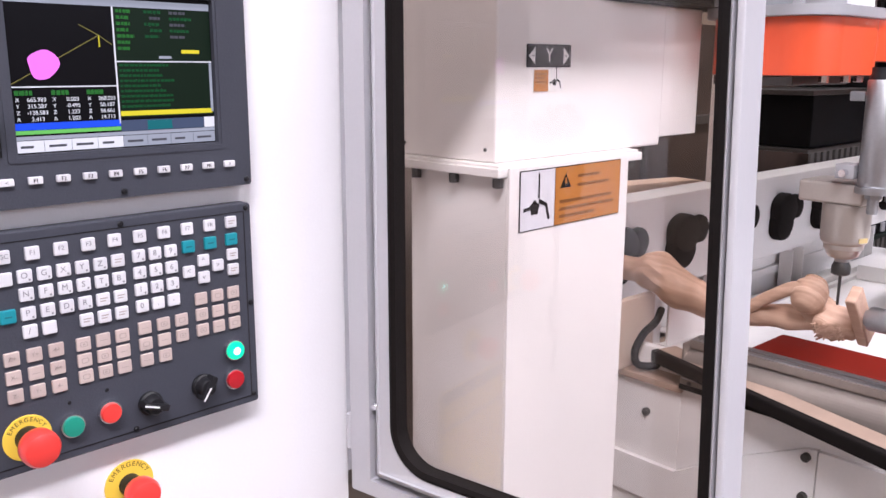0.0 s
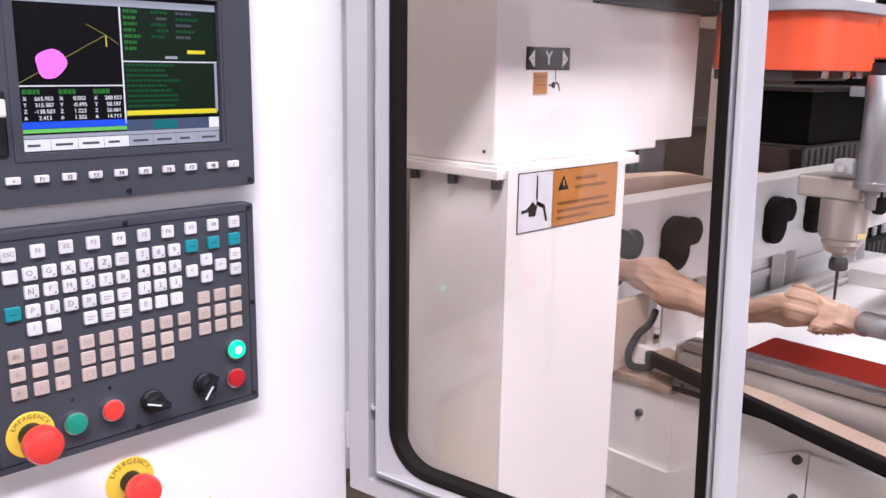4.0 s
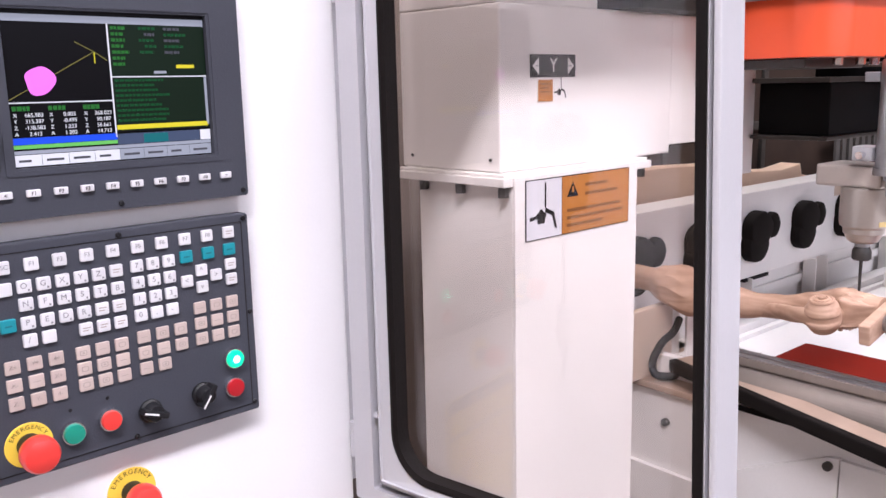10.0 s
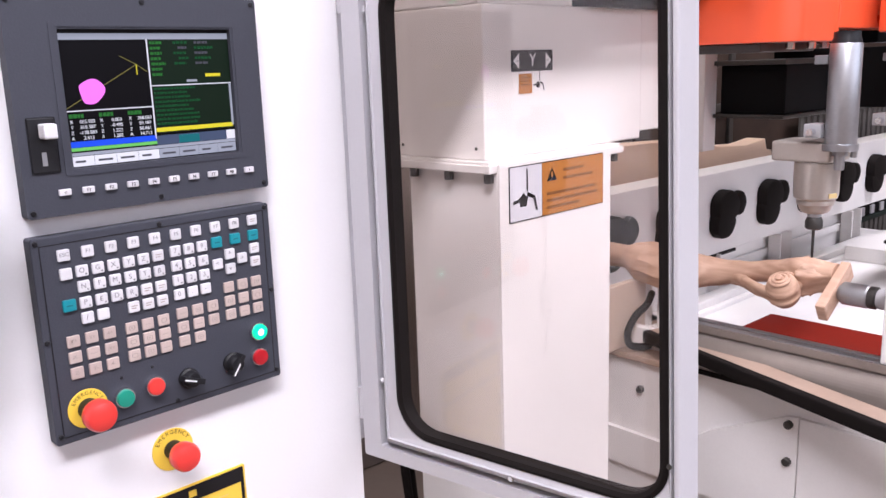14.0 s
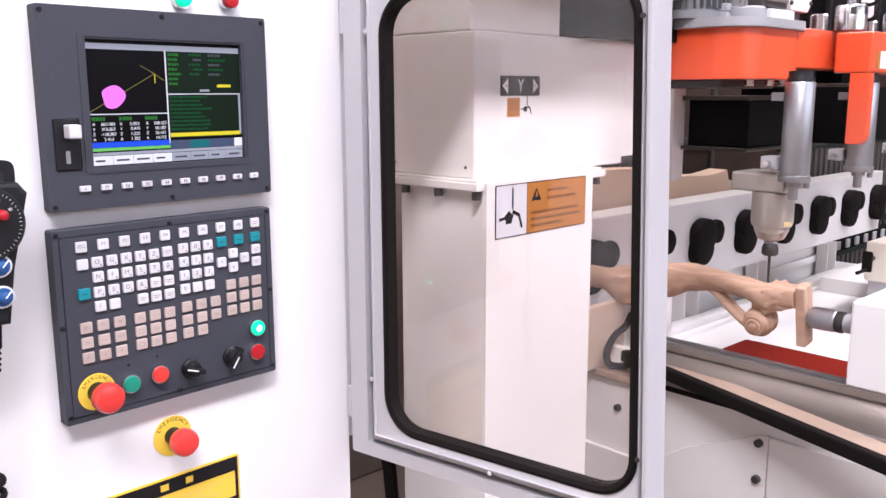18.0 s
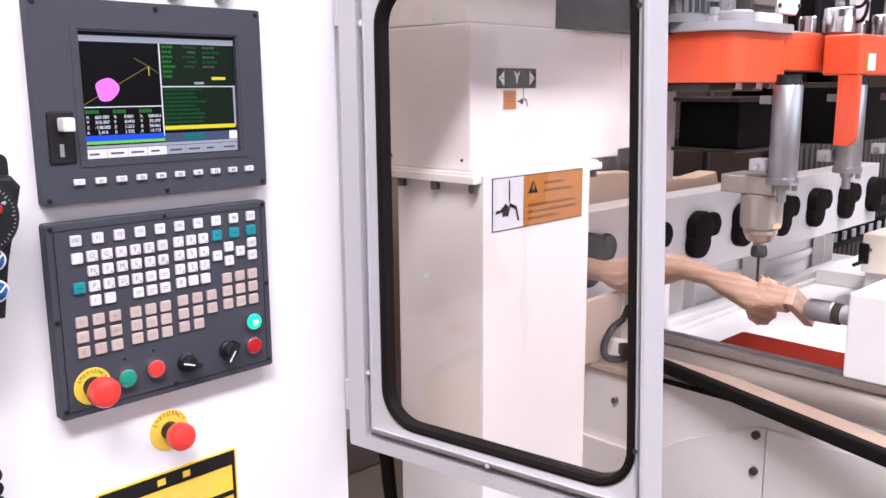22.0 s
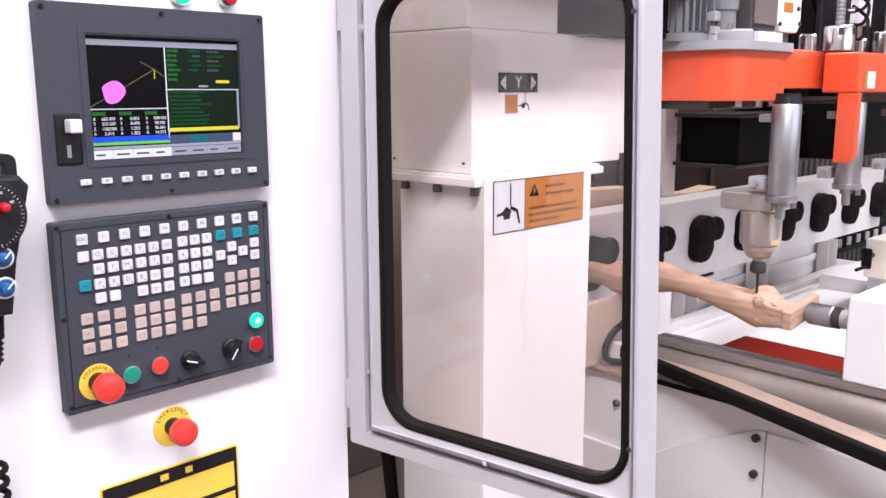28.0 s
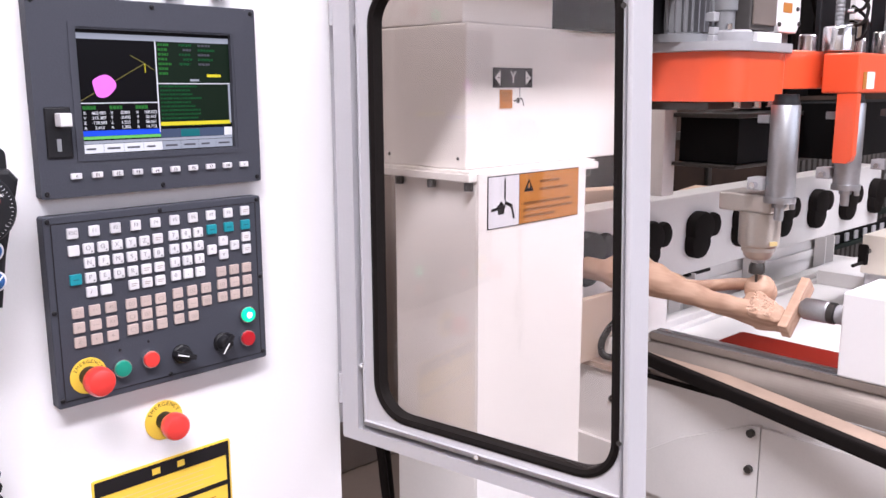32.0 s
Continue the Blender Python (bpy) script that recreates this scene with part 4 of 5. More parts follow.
part("sheet", box(0.0145, 0.082, -0.52, 0.52, 0.012, 0.018, 0.002), M_BEIGE, guard, m=at(1.44, -0.10, 0.586) @ Matrix.Rotation(radians(-13.5), 4, "Z") @ Matrix.Rotation(radians(1.4), 4, "X"))


# ---------------------------------------------------------------- cross beam with clamp knobs
BEAM_Y = 0.68


def knob(xm, zm):
    u = thing("clamp_knob", "black lobed plastic clamping knob on the white beam", "knob", MACH @ at(xm, BEAM_Y, zm), group="clamp knobs along the beam")
    for rx, rz, dx, dz, d, back in ((0.080, 0.068, -0.006, 0.026, 0.046, -0.0005), (0.072, 0.064, -0.016, -0.036, 0.042, -0.0005), (0.046, 0.050, 0.092, 0.030, 0.040, -0.012)):
        ol = [(dx + rx * (1 + 0.03 * math.cos(5 * a)) * math.cos(a), dz + rz * math.sin(a)) for a in [i * math.pi / 20 for i in range(40)]]
        part("lobe", slab(ol, -d, back, bevel=0.014), M_RUBBER, u, smooth=True)
    part("stud", rod(0.016, 0.03, 16), M_DSTEEL, u, m=at(0, -0.0005, 0) @ FACE)
    return u


def beam():
    u = thing("cross_beam", "white painted steel cross beam on posts", "machine beam", MACH)
    part("beam", box(1.15, 4.42, BEAM_Y, BEAM_Y + 0.12, 0.668, 0.996, 0.004), M_CAST, u)
    part("web", box(1.15, 3.815, BEAM_Y + 0.055, BEAM_Y + 0.075, 0.4905, 0.6675), M_CAST, u)
    for x in (1.62, 2.30, 2.91, 3.66):
        part("post_web", box(x + 0.052, x + 0.148, BEAM_Y + 0.030, BEAM_Y + 0.037, 0.4905, 0.6675), M_CAST, u)
        for fx in (x + 0.045, x + 0.1485):
            part("post_flange", box(fx, fx + 0.0065, BEAM_Y - 0.020, BEAM_Y + 0.037, 0.4905, 0.6675, 0.001), M_CAST, u)
        part("bolt", turned([(0.013, 0), (0.013, 0.016), (0.010, 0.018)], 12), M_DSTEEL, u, "dark bolt", at(x + 0.085, BEAM_Y, 0.4905))
    part("rib", box(1.15, 3.815, BEAM_Y + 0.0395, BEAM_Y + 0.0545, 0.565, 0.60, 0.002), M_CAST, u)
    part("foot_bar", box(1.15, 3.815, BEAM_Y - 0.09, BEAM_Y - 0.03, 0.4905, 0.535, 0.003), M_CAST, u)
    # black plate stands in for the shade inside a slot
    part("slot_shade_plate", box(2.42, 2.60, BEAM_Y - 0.002, BEAM_Y + 0.02, 0.655, 0.6675), M_INK, u)
    part("scale_mark", box(3.12, 3.20, BEAM_Y - 0.002, BEAM_Y - 0.0002, 0.915, 0.96), M_CREAM, u)
    return u


beam()
for kx, kz in [(1.73 + 0.372 * i, 0.832) for i in range(8)]:
    knob(kx, kz)


def tail_end():
    u = thing("tail_block", "cream tail block toned for warm shade on the bed behind the column", "tail block", MACH)
    part("case", box(1.22, 1.70, 0.50, 0.525, 0.5355, 0.748, 0.003), M_CREAM, u)
    u = thing("steady_bracket", "white folded steel steady bracket with a lipped shelf", "bracket", MACH)
    part("side_plate", box(1.72, 1.76, 0.515, 0.523, 0.5355, 0.735, 0.001), M_CAST, u)
    part("side_plate", box(1.74, 1.95, 0.475, 0.4825, 0.545, 0.735, 0.001), M_CAST, u)
    part("shelf", box(1.70, 1.95, 0.34, 0.5145, 0.560, 0.566, 0.001), M_CAST, u)
    part("lip", box(1.70, 1.704, 0.34, 0.5145, 0.5665, 0.585, 0.001), M_CAST, u)
    part("sensor", box(1.70, 1.90, 0.36, 0.50, 0.5355, 0.5595, 0.004), M_RUBBER, u, "black sensor block")
    u = thing("hose", "thick black cable bent into a loop on the bed", "hose", MACH)
    part("hose", tube([(1.72, 0.490, 0.69), (1.66, 0.470, 0.665), (1.60, 0.468, 0.645), (1.552, 0.465, 0.60), (1.553, 0.455, 0.562), (1.60, 0.440, 0.5475), (1.64, 0.43, 0.5472), (1.705, 0.42, 0.5472)], 0.0115, 12), M_RUBBER, u, smooth=True)
    u = thing("cable", "black cables hanging to the floor behind the door", "cable")
    part("cable", tube([(0.70, 0.52, 0.62), (0.708, 0.51, 0.52), (0.716, 0.50, 0.45), (0.726, 0.50, 0.36), (0.75, 0.50, 0.20), (0.78, 0.50, 0.012)], 0.012, 10), M_RUBBER, u, smooth=True)
    part("cable", tube([(0.73, 0.53, 0.62), (0.738, 0.52, 0.52), (0.746, 0.51, 0.44), (0.757, 0.51, 0.33), (0.78, 0.52, 0.20), (0.82, 0.53, 0.010)], 0.009, 10), M_RUBBER, u, smooth=True)


tail_end()


# ---------------------------------------------------------------- work head and chuck
AX, AZ = 1.68, 0.81


def work_head():
    u = thing("work_head", "white boxed rotary work head standing on the rail", "work head", MACH)
    part("case", box(1.58, 1.82, -0.62, -0.277, 0.669, 0.898, 0.006, 3), M_WHITE, u)
    return u


work_head()
chuck = thing("chuck", "bright steel rotary chuck with a dark collar", "chuck", MACH @ at(AX, -0.277, AZ))
part("back_plate", turned([(0.027, 0), (0.027, 0.004), (0.027, 0.044), (0.025, 0.050)], 32), M_FLANGE, chuck, m=Matrix.Rotation(radians(-90), 4, "X"), smooth=True)
part("collar", turned([(0.024, 0.050), (0.030, 0.054), (0.030, 0.069), (0.028, 0.072)], 32), M_DSTEEL, chuck, m=Matrix.Rotation(radians(-90), 4, "X"), smooth=True)
part("sleeve", turned([(0.028, 0.072), (0.031, 0.076), (0.031, 0.136), (0.029, 0.141), (0.022, 0.142), (0.020, 0.150)], 32), M_STEEL, chuck, m=Matrix.Rotation(radians(-90), 4, "X"), smooth=True)


# ---------------------------------------------------------------- carved leg
def smooth_at(table, s):
    """A smooth curve through (s, value) pairs."""
    if s <= table[0][0]:
        return table[0][1]
    for (a, va), (b, vb) in zip(table, table[1:]):
        if s <= b:
            t = (s - a) / (b - a)
            t = t * t * (3 - 2 * t)
            return va + (vb - va) * t
    return table[-1][1]


def carved_leg():
    """Along +y from the plate at 0; the foot curls towards -z at zero turn."""
    u = thing("carved_leg", "carved beech cabriole furniture leg held in the chuck", "furniture leg", MACH @ at(AX, -0.112, AZ))
    # upper edge, lower edge and half width along the leg
    top = [(0.0, 0.083), (0.07, 0.083), (0.13, 0.076), (0.25, 0.080), (0.37, 0.083), (0.50, 0.072), (0.60, 0.055), (0.68, 0.036), (0.74, 0.036), (0.80, 0.036)]
    low = [(0.0, 0.027), (0.05, 0.020), (0.10, 0.010), (0.16, 0.022), (0.22, 0.020), (0.31, 0.008), (0.37, -0.005), (0.45, -0.035), (0.54, -0.070), (0.60, -0.074), (0.68, -0.036), (0.74, -0.036), (0.80, -0.036)]
    side = [(0.0, -0.012), (0.1, -0.010), (0.2, 0.015), (0.3, 0.035), (0.37, 0.045), (0.5, 0.030), (0.6, 0.0), (0.8, 0.0)]
    wide = [(0.0, 0.026), (0.05, 0.026), (0.11, 0.044), (0.17, 0.040), (0.25, 0.030), (0.33, 0.032), (0.45, 0.046), (0.56, 0.062), (0.63, 0.050), (0.68, 0.034), (0.74, 0.036), (0.80, 0.036)]
    bm = bmesh.new()
    rings, seg, steps = [], 40, 120
    for i in range(steps + 1):
        s = 0.014 + (0.775 - 0.014) * i / steps
        t, o, b = smooth_at(top, s), smooth_at(low, s), smooth_at(wide, s)
        c, a = (t + o) / 2, (t - o) / 2
        vs = []
        for j in range(seg):
            th = 2 * math.pi * j / seg
            ct, st = math.cos(th), math.sin(th)
            p = 2.0 / 2.5
            x = b * math.copysign(abs(ct) ** p, ct)
            z = a * math.copysign(abs(st) ** p, st)
            x *= 1 - 0.22 * max(0.0, -st) * math.exp(-((s - 0.30) / 0.12) ** 2)
            carve = 1 + 0.045 * math.cos(10 * th) * math.exp(-((s - 0.56) / 0.06) ** 2) - 0.05 * math.exp(-((th - math.pi * 1.15) / 0.12) ** 2) * math.exp(-((s - 0.27) / 0.1) ** 2)
            wob = 1 + 0.018 * noise.noise(Vector((x * 60, s * 30, z * 60)))
            vs.append(bm.verts.new((x * carve * wob + smooth_at(side, s), s, c + z * carve * wob)))
        rings.append(vs)
    for a, b in zip(rings, rings[1:]):
        for j in range(seg):
            bm.faces.new((a[j], a[(j + 1) % seg], b[(j + 1) % seg], b[j]))
    bm.faces.new(rings[0][::-1])
    bm.faces.new(rings[-1])
    bmesh.ops.recalc_face_normals(bm, faces=bm.faces)
    part("shaft", bm, M_WOOD, u, smooth=True)
    # rolled toe: a ribbed drum with spiral ends, its neck and the spur that leaves an eye
    cs, cz = 0.125, -0.038
    across = Matrix.Translation((0, cs, cz)) @ Matrix.Rotation(radians(90), 4, "Y")
    bm = bmesh.new()
    rows, n, m = [], 48, 36
    for i in range(n + 1):
        q = -1 + 2 * i / n
        edge = max(0.0, 1 - abs(q) ** 6)
        ring_ = abs(math.sin(q * math.pi * 1.5)) ** 8
        row = []
        for j in range(m):
            t = 2 * math.pi * j / m
            w = min(1.0, max(0.0, 0.5 - 1.2 * math.sin(t)))  # carved underneath, still rough above
            r = 0.045 * (0.50 + 0.50 * edge) * (1 - 0.10 * (1 - ring_) ** 6 * w) * (1 - 0.22 * q * q)
            r *= 1 + 0.05 * (1 - w) * noise.noise(Vector((q * 4, 3 * math.cos(t), 3 * math.sin(t))))
            row.append(bm.verts.new((0.048 * q - 0.008, cs + r * math.cos(t), cz + r * math.sin(t))))
        rows.append(row)
    for a, b in zip(rows, rows[1:]):
        for j in range(m):
            bm.faces.new((a[j], a[(j + 1) % m], b[(j + 1) % m], b[j]))
    bm.faces.new(rows[0][::-1])
    bm.faces.new(rows[-1])
    bmesh.ops.recalc_face_normals(bm, faces=bm.faces)
    drum = part("scroll", bm, M_WOOD, u, smooth=True)
    for k, r in enumerate((0.027, 0.017)):
        t = [(cs + r * math.cos(a), cz + r * math.sin(a)) for a in [i * 2 * math.pi / 14 for i in range(15)]]
        part("spiral", tube([(-0.051 - 0.0035 * k, y, z) for y, z in t], 0.0042, 8), M_WOOD, drum, smooth=True)
    part("eye", turned([(0.010, 0), (0.010, 0.008), (0.006, 0.011), (0.002, 0.012)], 18), M_WOOD, drum, m=Matrix.Translation((-0.054, cs, cz)) @ Matrix.Rotation(radians(-90), 4, "Y"), smooth=True)
    # wood that the bit has yet to take away
    bm = box(-0.050, 0.050, 0.0135, 0.108, 0.028, 0.080, 0.012, 3)
    bmesh.ops.subdivide_edges(bm, edges=bm.edges[:], cuts=7, use_grid_fill=True)
    for v in bm.verts:
        k = (v.co.y - 0.0135) / 0.0945
        v.co.x *= 0.56 + 0.46 * k
        v.co.z -= 0.036 * k * (0.080 - v.co.z) / 0.052
        v.co += Vector((0.007, 0.002, 0.006)) * min(1.0, 4 * k) * (noise.noise(v.co * 42) + 0.45 * noise.noise(v.co * 130))
    part("uncut_block", bm, M_WOOD, u, "roughly milled block", smooth=True)
    bm = bmesh.new()
    rr = []
    for i in range(9):
        z = 0.030 - 0.065 * i / 8
        w, h, y = 0.034 - 0.004 * math.sin(i / 8 * math.pi), 0.036 - 0.006 * i / 8, 0.118 + 0.004 * i / 8
        rr.append([bm.verts.new((w * math.cos(t), y + h * math.sin(t), z)) for t in [j * math.pi / 10 for j in range(20)]])
    for a, b in zip(rr, rr[1:]):
        for j in range(20):
            bm.faces.new((a[j], a[(j + 1) % 20], b[(j + 1) % 20], b[j]))
    bm.faces.new(rr[0][::-1])
    bm.faces.new(rr[-1])
    bmesh.ops.recalc_face_normals(bm, faces=bm.faces)
    part("neck", bm, M_WOOD, u, smooth=True)
    pts = [(0.03, 0.33, 0.026), (0.022, 0.285, 0.012), (0.012, 0.245, -0.012), (0.004, 0.205, -0.036), (-0.004, 0.165, -0.054), (0, 0.135, -0.062)]
    spur = tube(pts, 0.0150, 16)
    bmesh.ops.scale(spur, vec=(1.5, 1, 1), verts=spur.verts)
    part("spur", spur, M_WOOD, u, smooth=True)
    chips = bmesh.new()
    rnd = random.Random(3)
    for i in range(110):
        y = rnd.uniform(0.04, 0.106)
        k = (y - 0.0135) / 0.0945
        bmesh.ops.create_icosphere(chips, subdivisions=1, radius=rnd.uniform(0.0015, 0.0050), matrix=pose(0.05 * (0.56 + 0.46 * k) - 0.001, y, rnd.uniform(0.034 - 0.036 * k, 0.072), rnd.uniform(0, 90), rnd.uniform(0, 90), 0) @ Matrix.Diagonal((1, 1.8, 0.6, 1)))
    part("rough_cut", chips, M_WOODC, u, "freshly cut rough wood")
    part("plate", box(-0.027, 0.027, -0.014, 0.013, -0.088, 0.092, 0.004), M_WOODC, u, "square-sawn end plate")
    return u


leg = carved_leg()


# ---------------------------------------------------------------- spindle carriage
def carriage():
    u = thing("spindle_carriage", "orange-red spindle carriage with motors, cylinders and milling spindles", "machine head", MACH)

    def unit(x, first):
        if first:
            spindle(x)
        cy = part("cylinder", turned([(0.037, 1.143), (0.0385, 1.146), (0.0385, 1.392), (0.036, 1.396)], 36), M_STEEL, u, "bright pneumatic cylinder", at(x - 0.05, -0.052, 0.012), True)
        part("end_cap", turned([(0.042, 1.128), (0.043, 1.130), (0.043, 1.145)], 36), M_STEEL, cy, smooth=True)
        part("top_cap", turned([(0.036, 1.396), (0.036, 1.402), (0.032, 1.410), (0.032, 1.4245)], 24), M_PANEL2, cy, smooth=True)
        part("piston_rod", turned([(0.012, 1.078), (0.013, 1.083), (0.013, 1.128)], 18), M_STEEL, cy, smooth=True)
        part("rod_nut", turned([(0.019, 1.114), (0.019, 1.1275)], 6), M_STEEL, cy)
        part("tie_nut", turned([(0.008, 1.11), (0.008, 1.1275)], 6), M_STEEL, cy, m=at(0.018, -0.028, 0))
        part("port_block", box(-0.03, 0.03, 0.039, 0.085, 1.160, 1.195, 0.003), M_FLANGE, cy)
        part("port_block", box(-0.012, 0.012, 0.039, 0.075, 1.345, 1.368, 0.003), M_MOTOR, cy)
        part("fitting", rod(0.009, 0.02, 12, m=at(-0.03, 0.060, 1.175) @ Matrix.Rotation(radians(-90), 4, "Y")), M_CHROME, cy)
        if first:
            drum(x)

    def spindle(x):
        sp = part("spindle", turned([(0.024, 0.962), (0.034, 0.966), (0.040, 0.974), (0.043, 0.984), (0.047, 0.988), (0.048, 1.000), (0.055, 1.006), (0.058, 1.018), (0.058, 1.100), (0.054, 1.104)], 36), M_NICKEL, u, "steel milling spindle", at(x, 0.026, 0), True)
        part("label", box(0.0575, 0.0588, -0.014, 0.014, 1.010, 1.022), M_STICKER, sp, "yellow label", pose(0, 0, 0, 0, 0, -110))
        part("nose", turned([(0.016, 0.950), (0.018, 0.955), (0.018, 0.964)], 24), M_STEEL, sp, smooth=True)
        part("collet_nut", turned([(0.018, 0.918), (0.023, 0.922), (0.023, 0.940), (0.018, 0.952)], 24), M_DSTEEL, sp, "blackened collet nut", smooth=True)
        part("bit", turned([(0.0025, 0.838), (0.0035, 0.842), (0.0042, 0.918)], 14), M_DSTEEL, sp, "slim milling bit", smooth=True)
        part("clamp", box(x - 0.055, x + 0.075, -0.03, 0.130, 1.1045, 1.158, 0.006), M_NICKEL, u, "pale spindle clamp")

    def drum(x):
        upright = Matrix.Rotation(radians(90), 4, "X")
        part("belt_housing", slab(rounded(x - 0.20, x + 0.185, -0.355, -0.035, 0.105, 32), 1.416, 1.552, bevel=0.003), M_ARM, u, "orange-red round-cornered belt housing", upright)
        part("flange", slab(rounded(x - 0.22, x + 0.205, -0.372, -0.020, 0.115, 32), 1.5525, 1.578, bevel=0.003), M_FLANGE, u, "grey motor flange", upright)
        for dx, dy in ((-0.06, 0.09), (0.03, 0.075), (0.12, 0.08)):
            part("bolt", turned([(0.011, 1.398), (0.012, 1.400), (0.012, 1.4155)], 6), M_CHROME, u, "bright hex bolt", at(x + dx, dy, 0))
        part("under_plate", box(x - 0.16, x + 0.15, 0.12, 0.33, 1.392, 1.4155, 0.003), M_DSTEEL, u)
        mo = part("motor", turned([(0.104, 1.5785), (0.106, 1.60), (0.090, 1.602), (0.090, 1.86), (0.084, 1.87)], 48), M_MOTOR, u, "grey finned motor", at(x - 0.15, 0.25, 0), True)
        for i in range(30):
            part("fin", box(0.089, 0.108, -0.0022, 0.0022, 1.606, 1.85), M_FIN, mo, m=pose(0, 0, 0, 0, 0, i * 12))
        gb = part("gear_housing", turned([(0.052, 1.579), (0.054, 1.583), (0.054, 1.606), (0.048, 1.612)], 36), M_FLANGE, u, "grey gear housing", at(x - 0.068, 0.108, 0), True)
        part("neck", turned([(0.030, 1.6125), (0.030, 1.662), (0.036, 1.666), (0.036, 1.80)], 28), M_MOTOR, gb, m=at(-0.018, 0.020, 0), smooth=True)
        part("neck_bolt", turned([(0.008, 1.612), (0.008, 1.626), (0.006, 1.628)], 6), M_CHROME, gb, m=at(-0.044, -0.012, 0))
        for z0_, z1_, w in ((1.579, 1.5975, 0.021), (1.598, 1.620, 0.018), (1.634, 1.660, 0.022)):
            part("foot_block", box(x - 0.120 - w, x - 0.122 + w, 0.125, 0.165, z0_, z1_, 0.003), M_FLANGE, u)
        part("tie_bar", box(x - 0.130, x - 0.114, 0.138, 0.152, 1.6205, 1.80, 0.002), M_MOTOR, u)
        part("gear_case", box(x - 0.047, x + 0.100, 0.070, 0.135, 1.6135, 1.80, 0.004), M_DARKBOX, u, "dark grey gear case")
        part("cover_lid", box(x - 0.040, x + 0.093, 0.0625, 0.0695, 1.628, 1.80, 0.003), M_DRAB, u)
        part("clamp_block", box(x - 0.010, x + 0.132, 0.062, 0.120, 1.579, 1.6095, 0.003), M_WHITE, u, "white clamp block")
        tb = part("terminal_box", slab([(x + 0.170, 1.642), (x + 0.188, 1.618), (x + 0.300, 1.618), (x + 0.322, 1.644), (x + 0.322, 1.80), (x + 0.170, 1.80)], 0.100, 0.165, bevel=0.004), M_WHITE, u, "white terminal box with an orange label")
        part("terminal_label", box(x + 0.205, x + 0.262, 0.0985, 0.0997, 1.676, 1.705), M_ORANGE, tb, "orange label")
        for dx, z in ((0.182, 1.640), (0.310, 1.646), (0.296, 1.690)):
            part("cap_screw", turned([(0.007, 0), (0.007, 0.004), (0.005, 0.006)], 10), M_DSTEEL, tb, m=at(x + dx, 0.0997, z) @ FACE)
        part("terminal_neck", box(x + 0.20, x + 0.28, 0.115, 0.16, 1.5785, 1.6175, 0.002), M_DARKBOX, u)

    unit(AX, True)
    unit(AX + 0.44, False)
    unit(AX + 0.88, False)
    part("arm", box(1.80, 2.30, 0.042, 0.16, 1.450, 1.564, 0.004), M_ARM, u, "orange-red cast arm")
    part("arm", box(2.0, 2.9, -0.090, 0.019, 1.437, 1.556, 0.006), M_ARM, u, "orange-red cast arm")
    part("bracket", slab([(-0.030, 1.226), (-0.030, 1.4365), (-0.089, 1.4365), (-0.089, 1.252), (-0.084, 1.236), (-0.072, 1.226)][::-1], 0, 0.030, bevel=0.002), M_ARM, u, "orange-red hanging bracket", at(2.003, 0, 0) @ Matrix.Rotation(radians(90), 4, "Z") @ Matrix.Scale(-1, 4, (0, 1, 0)))
    part("arm_label", box(2.062, 2.12, -0.0915, -0.0902, 1.45, 1.50), M_WINK, u, "white label")
    part("arm_label", box(2.035, 2.0615, -0.0915, -0.0902, 1.45, 1.50), M_ORANGE, u, "orange label")
    for x in (2.06, 2.45, 2.84):
        st = part("motor_stub", turned([(0.046, 1.5645), (0.046, 1.632), (0.043, 1.637), (0.02, 1.638)], 32), M_CHROME, u, "bright round spindle motor cap", at(x, 0.004, 0), True)
        for a in (-150, -95, -40):
            part("window", box(0.0445, 0.0466, -0.008, 0.008, 1.610, 1.631), M_DSTEEL, st, "dark slot in the cap", pose(0, 0, 0, 0, 0, a))
        part("threaded_stud", turned([(0.012, 1.638)] + [(0.012 + 0.002 * (i % 2), 1.643 + 0.006 * i) for i in range(18)], 16), M_MOTOR, st)
        part("back_cap", turned([(0.028, 1.5645), (0.028, 1.612), (0.025, 1.616)], 24), M_CHROME, st, m=at(-0.02, 0.085, 0), smooth=True)
        part("valve", box(0.075, 0.125, 0.02, 0.09, 1.5645, 1.80, 0.005), M_PANEL2, st, "black valve block")
        for z in (1.60, 1.645, 1.69):
            part("valve_fitting", rod(0.009, 0.024, 12, m=at(0.10, 0.0195, z) @ FACE), M_CHROME, st)
            part("valve_hose", tube([(0.10, -0.004, z), (0.102, -0.026, z + 0.004), (0.118, -0.034, z + 0.03), (0.150, -0.02, z + 0.07), (0.160, 0.03, z + 0.11)], 0.0055, 8), M_RUBBER, st, smooth=True)
        part("valve_plate", box(-0.155, -0.075, 0.165, 0.18, 1.5645, 1.80, 0.003), M_PANEL2, st, "black mounting plate")
        part("port", rod(0.010, 0.02, 12, m=at(-0.10, 0.1645, 1.60) @ FACE), M_CREAM, st)
    # black slide covers behind
    part("slide_plate", box(1.97, 2.60, 0.27, 0.51, 1.355, 1.370, 0.002), M_DSTEEL, u)
    part("slide_plate", box(1.97, 2.60, 0.27, 0.51, 1.188, 1.2, 0.002), M_DSTEEL, u)
    part("slide_cover", box(2.0, 2.6, 0.28, 0.50, 1.2005, 1.3545, 0.003), M_BLACK, u, "black slide cover")
    part("slide_cover", box(2.45, 3.6, 0.15, 0.55, 1.20, 1.40, 0.003), M_BLACK, u, "black slide cover")
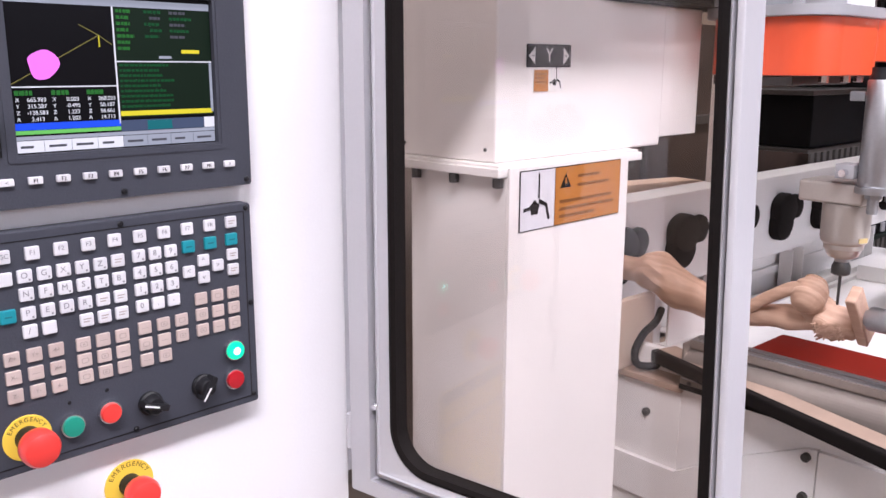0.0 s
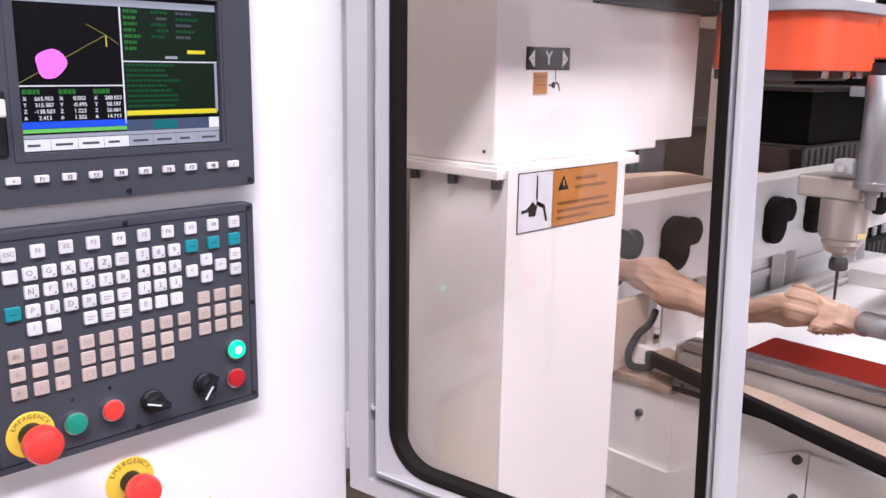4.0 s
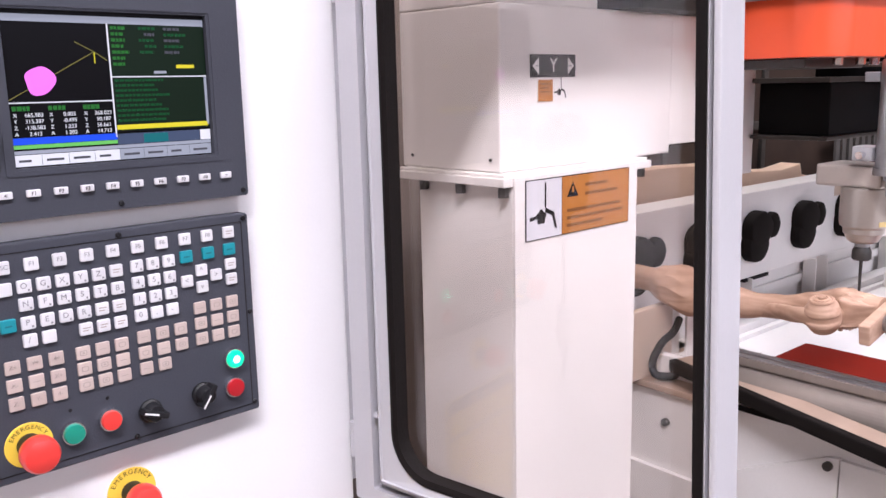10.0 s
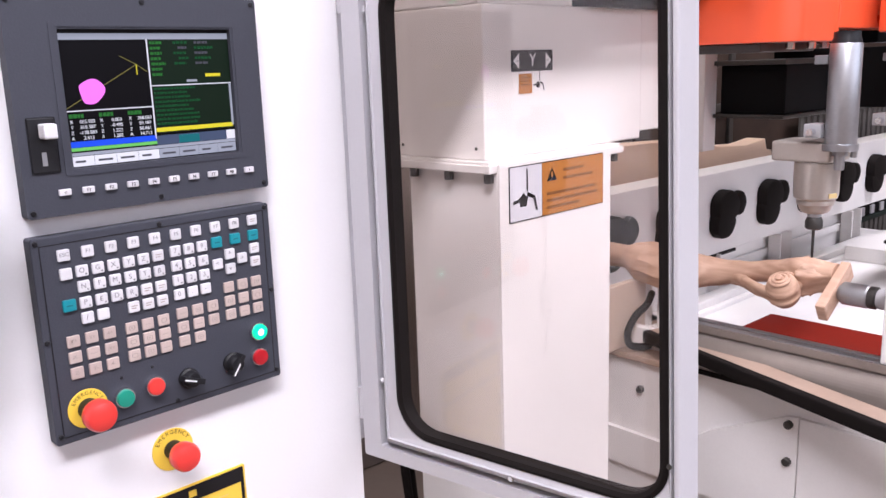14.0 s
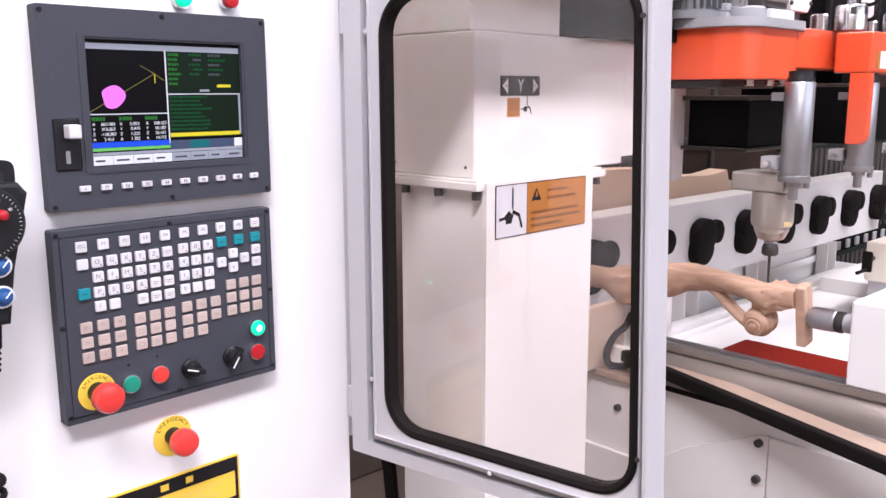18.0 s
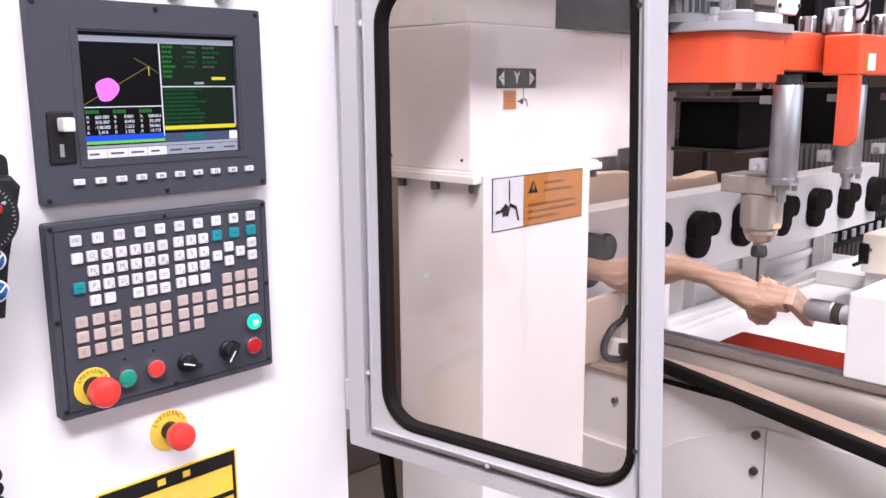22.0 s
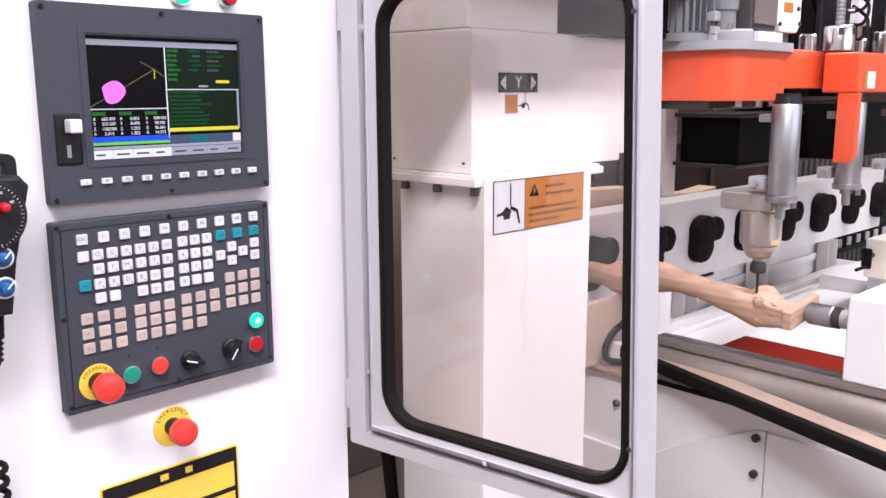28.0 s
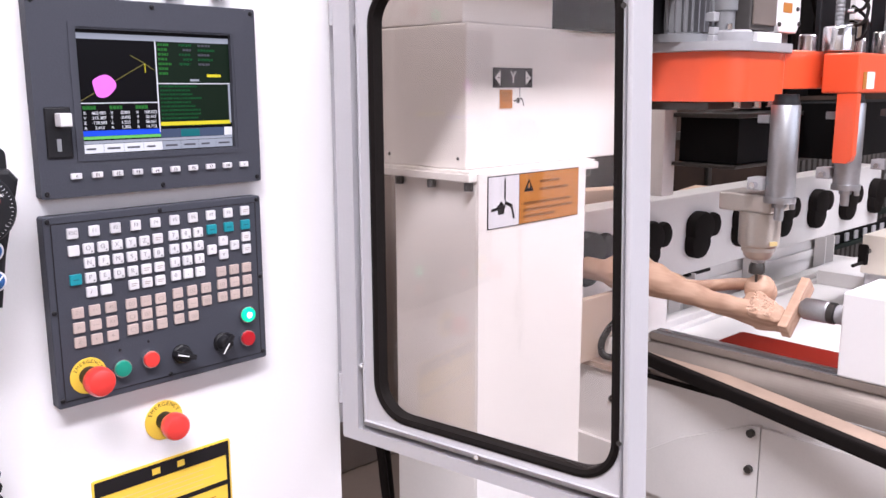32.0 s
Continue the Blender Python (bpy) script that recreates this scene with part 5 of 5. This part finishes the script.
    part("guide_post", box(1.925, 2.0, 0.515, 0.57, 1.08, 1.43, 0.003), M_CAST, u)
    for x, y in ((1.98, 0.17), (2.20, 0.20), (2.40, 0.16), (2.72, 0.14)):
        part("hose", tube([(x, y, 1.565), (x - 0.02, y, 1.66), (x + 0.03, y + 0.02, 1.76), (x + 0.12, y + 0.03, 1.80), (x + 0.18, y + 0.02, 1.70), (x + 0.19, y + 0.01, 1.62)], 0.008, 8), M_RUBBER, u, "black hose", smooth=True)
    # added pale sheet for the bright background between the hoses
    part("heads_backdrop", box(2.0, 3.6, 0.56, 0.6, 1.42, 1.9, 0.004), M_GREY, u, "light grey backdrop sheet behind the heads")
    for x in (2.30, 2.62, 3.05):
        part("rear_box", box(x, x + 0.19, 0.42, 0.5595, 1.42, 1.9, 0.005), M_BLACK, u, "black rear box")
    return u


heads = carriage()


# ---------------------------------------------------------------- blank behind the beam and far things
def blank():
    u = thing("wood_blank", "pale sawn wooden leg blank lying behind the beam", "wood blank", MACH)
    ol = [(1.70, 0.955), (2.56, 0.968), (2.80, 0.955), (3.14, 0.955), (3.16, 0.965), (3.045, 0.988), (3.030, 1.026), (2.985, 1.034), (2.965, 1.083), (2.80, 1.068), (2.58, 1.080), (2.33, 1.128), (2.0, 1.142), (1.70, 1.145)]
    part("plank", slab(ol, 0.84, 0.93, bevel=0.004), M_BLANK, u)
    return u


plank = blank()


def far_things():
    # added backdrop, coloured for the dark depth and the grey gap behind
    u = thing("rear_backdrop", "brown and drab grey backdrop sheets standing behind the machine bed", "machine guard", MACH)
    part("pale_sheet", box(0.25, 1.8995, 1.305, 1.325, 0.0, 1.9, 0.003), M_DRAB, u, "drab grey sheet")
    part("sheet", box(1.90, 6.2, 1.305, 1.325, 0.0, 1.62, 0.003), M_BROWN, u)
    for x in (1.90, 2.75, 3.6, 4.45):
        part("post", box(x, x + 0.04, 1.285, 1.3045, 0.0, 1.62, 0.003), M_DSTEEL, u)
    part("rail", box(1.90, 6.2, 1.255, 1.2845, 1.16, 1.20, 0.003), M_DSTEEL, u)
    u = thing("tail_stock", "cream painted tail stock on the bed floor", "tail stock", MACH)
    part("case", box(2.95, 3.4, 0.02, 0.20, 0.67, 0.83, 0.005), M_IVORY, u)
    # added foot, greyed to stand for the shaded bed platform below the case
    part("foot", box(3.00, 3.3995, 0.04, 0.20, 0.4905, 0.6695, 0.005), M_GREY, u)
    part("crank", rod(0.010, 0.05, 12, m=at(2.9495, 0.17, 0.765) @ Matrix.Rotation(radians(-90), 4, "Y")), M_DSTEEL, u)
    part("crank_arm", box(2.885, 2.8990, 0.150, 0.190, 0.715, 0.800, 0.008), M_RUBBER, u)
    part("crank_handle", rod(0.007, 0.09, 12, m=at(2.8848, 0.17, 0.725) @ Matrix.Rotation(radians(-90), 4, "Y")), M_RUBBER, u)
    f = thing("slatted_fence", "drab slatted safety fence with dark rails behind the machine", "fence", MACH)
    for i in range(32):
        part("slat", box(4.30 + i * 0.08, 4.345 + i * 0.08, 1.225, 1.24, 0, 1.075, 0.002), M_SLAT, f)
    for z in (0.50, 1.08):
        part("rail", box(4.25, 6.9, 1.2055, 1.2245, z, z + 0.045, 0.003), M_FENCE, f)
    c = thing("cable_chain", "dark cable chain with pale links lying behind the beam", "cable chain", MACH)
    part("tray", box(3.87, 5.4, 0.86, 0.95, 0.4905, 0.515, 0.003), M_FENCE, c)
    part("chain", box(3.87, 5.4, 0.875, 0.935, 0.5155, 0.585, 0.006), M_BLACK, c, "black chain body")
    for i in range(11):
        part("link", box(3.93 + i * 0.135, 3.975 + i * 0.135, 0.862, 0.8745, 0.525, 0.575, 0.003), M_GREY, c, "pale grey link")


far_things()


def motions():
    turn = [(0, 301.1), (1, 306.1), (2, 312.0), (4.5, 337), (5, 343.1), (6, 347.2), (7, 353.7), (8, 358.7), (9, 362.4), (10, 364.3), (11, 369.6), (12, 373.0), (13, 379.6), (14, 383.7), (14.5, 389), (15.75, 415), (17, 442), (18, 453), (19, 468), (20, 492), (21, 496), (22, 500), (23, 508), (25, 518), (28, 540), (30, 560), (32, 574)]
    home = leg.matrix_basis.copy()
    walk(leg, [(t, home @ Matrix.Rotation(radians(82 - a), 4, "Y")) for t, a in turn])
    walk(plank, [(t, MACH @ at(dx, 0, dz)) for t, dx, dz in ((0, 0.120, -0.130), (2, 0.120, -0.120), (4.5, 0.120, -0.092), (6, 0.158, -0.072), (7, 0.160, -0.044), (9, 0.163, -0.040), (12, 0.168, -0.036), (13, 0.165, -0.020), (14, 0.160, -0.016), (14.5, 0.132, -0.004), (16.5, 0.100, 0.010), (17, 0.062, 0.007), (18, 0.000, 0.000), (19, -0.024, -0.010), (20, -0.050, -0.019), (21, -0.062, -0.026), (23, -0.068, -0.050), (25, -0.084, -0.054), (27.5, -0.090, -0.073), (28, -0.094, -0.082), (30, -0.100, -0.088), (32, -0.090, -0.102))])
    lift = [(0, -0.079, -0.010), (2, -0.076, -0.009), (4.5, -0.088, 0.021), (6, -0.088, 0.029), (7, -0.085, 0.040), (9, -0.084, 0.042), (11, -0.082, 0.042), (12, -0.081, 0.044), (13, -0.080, 0.053), (14, -0.072, 0.056), (14.5, -0.065, 0.057), (16.5, -0.052, 0.058), (17, -0.043, 0.056), (18, -0.026, 0.050), (19, -0.018, 0.043), (20, -0.009, 0.035), (21, -0.005, 0.028), (22, -0.004, 0.019), (23, -0.004, 0.012), (25, -0.002, 0.006), (27.5, -0.002, -0.009), (28, -0.002, -0.017), (29, -0.002, -0.021), (30, -0.003, -0.022), (31, -0.007, -0.027), (32, -0.013, -0.032)]
    walk(heads, [(t, MACH @ at(0, dy, dz)) for t, dy, dz in lift])


motions()
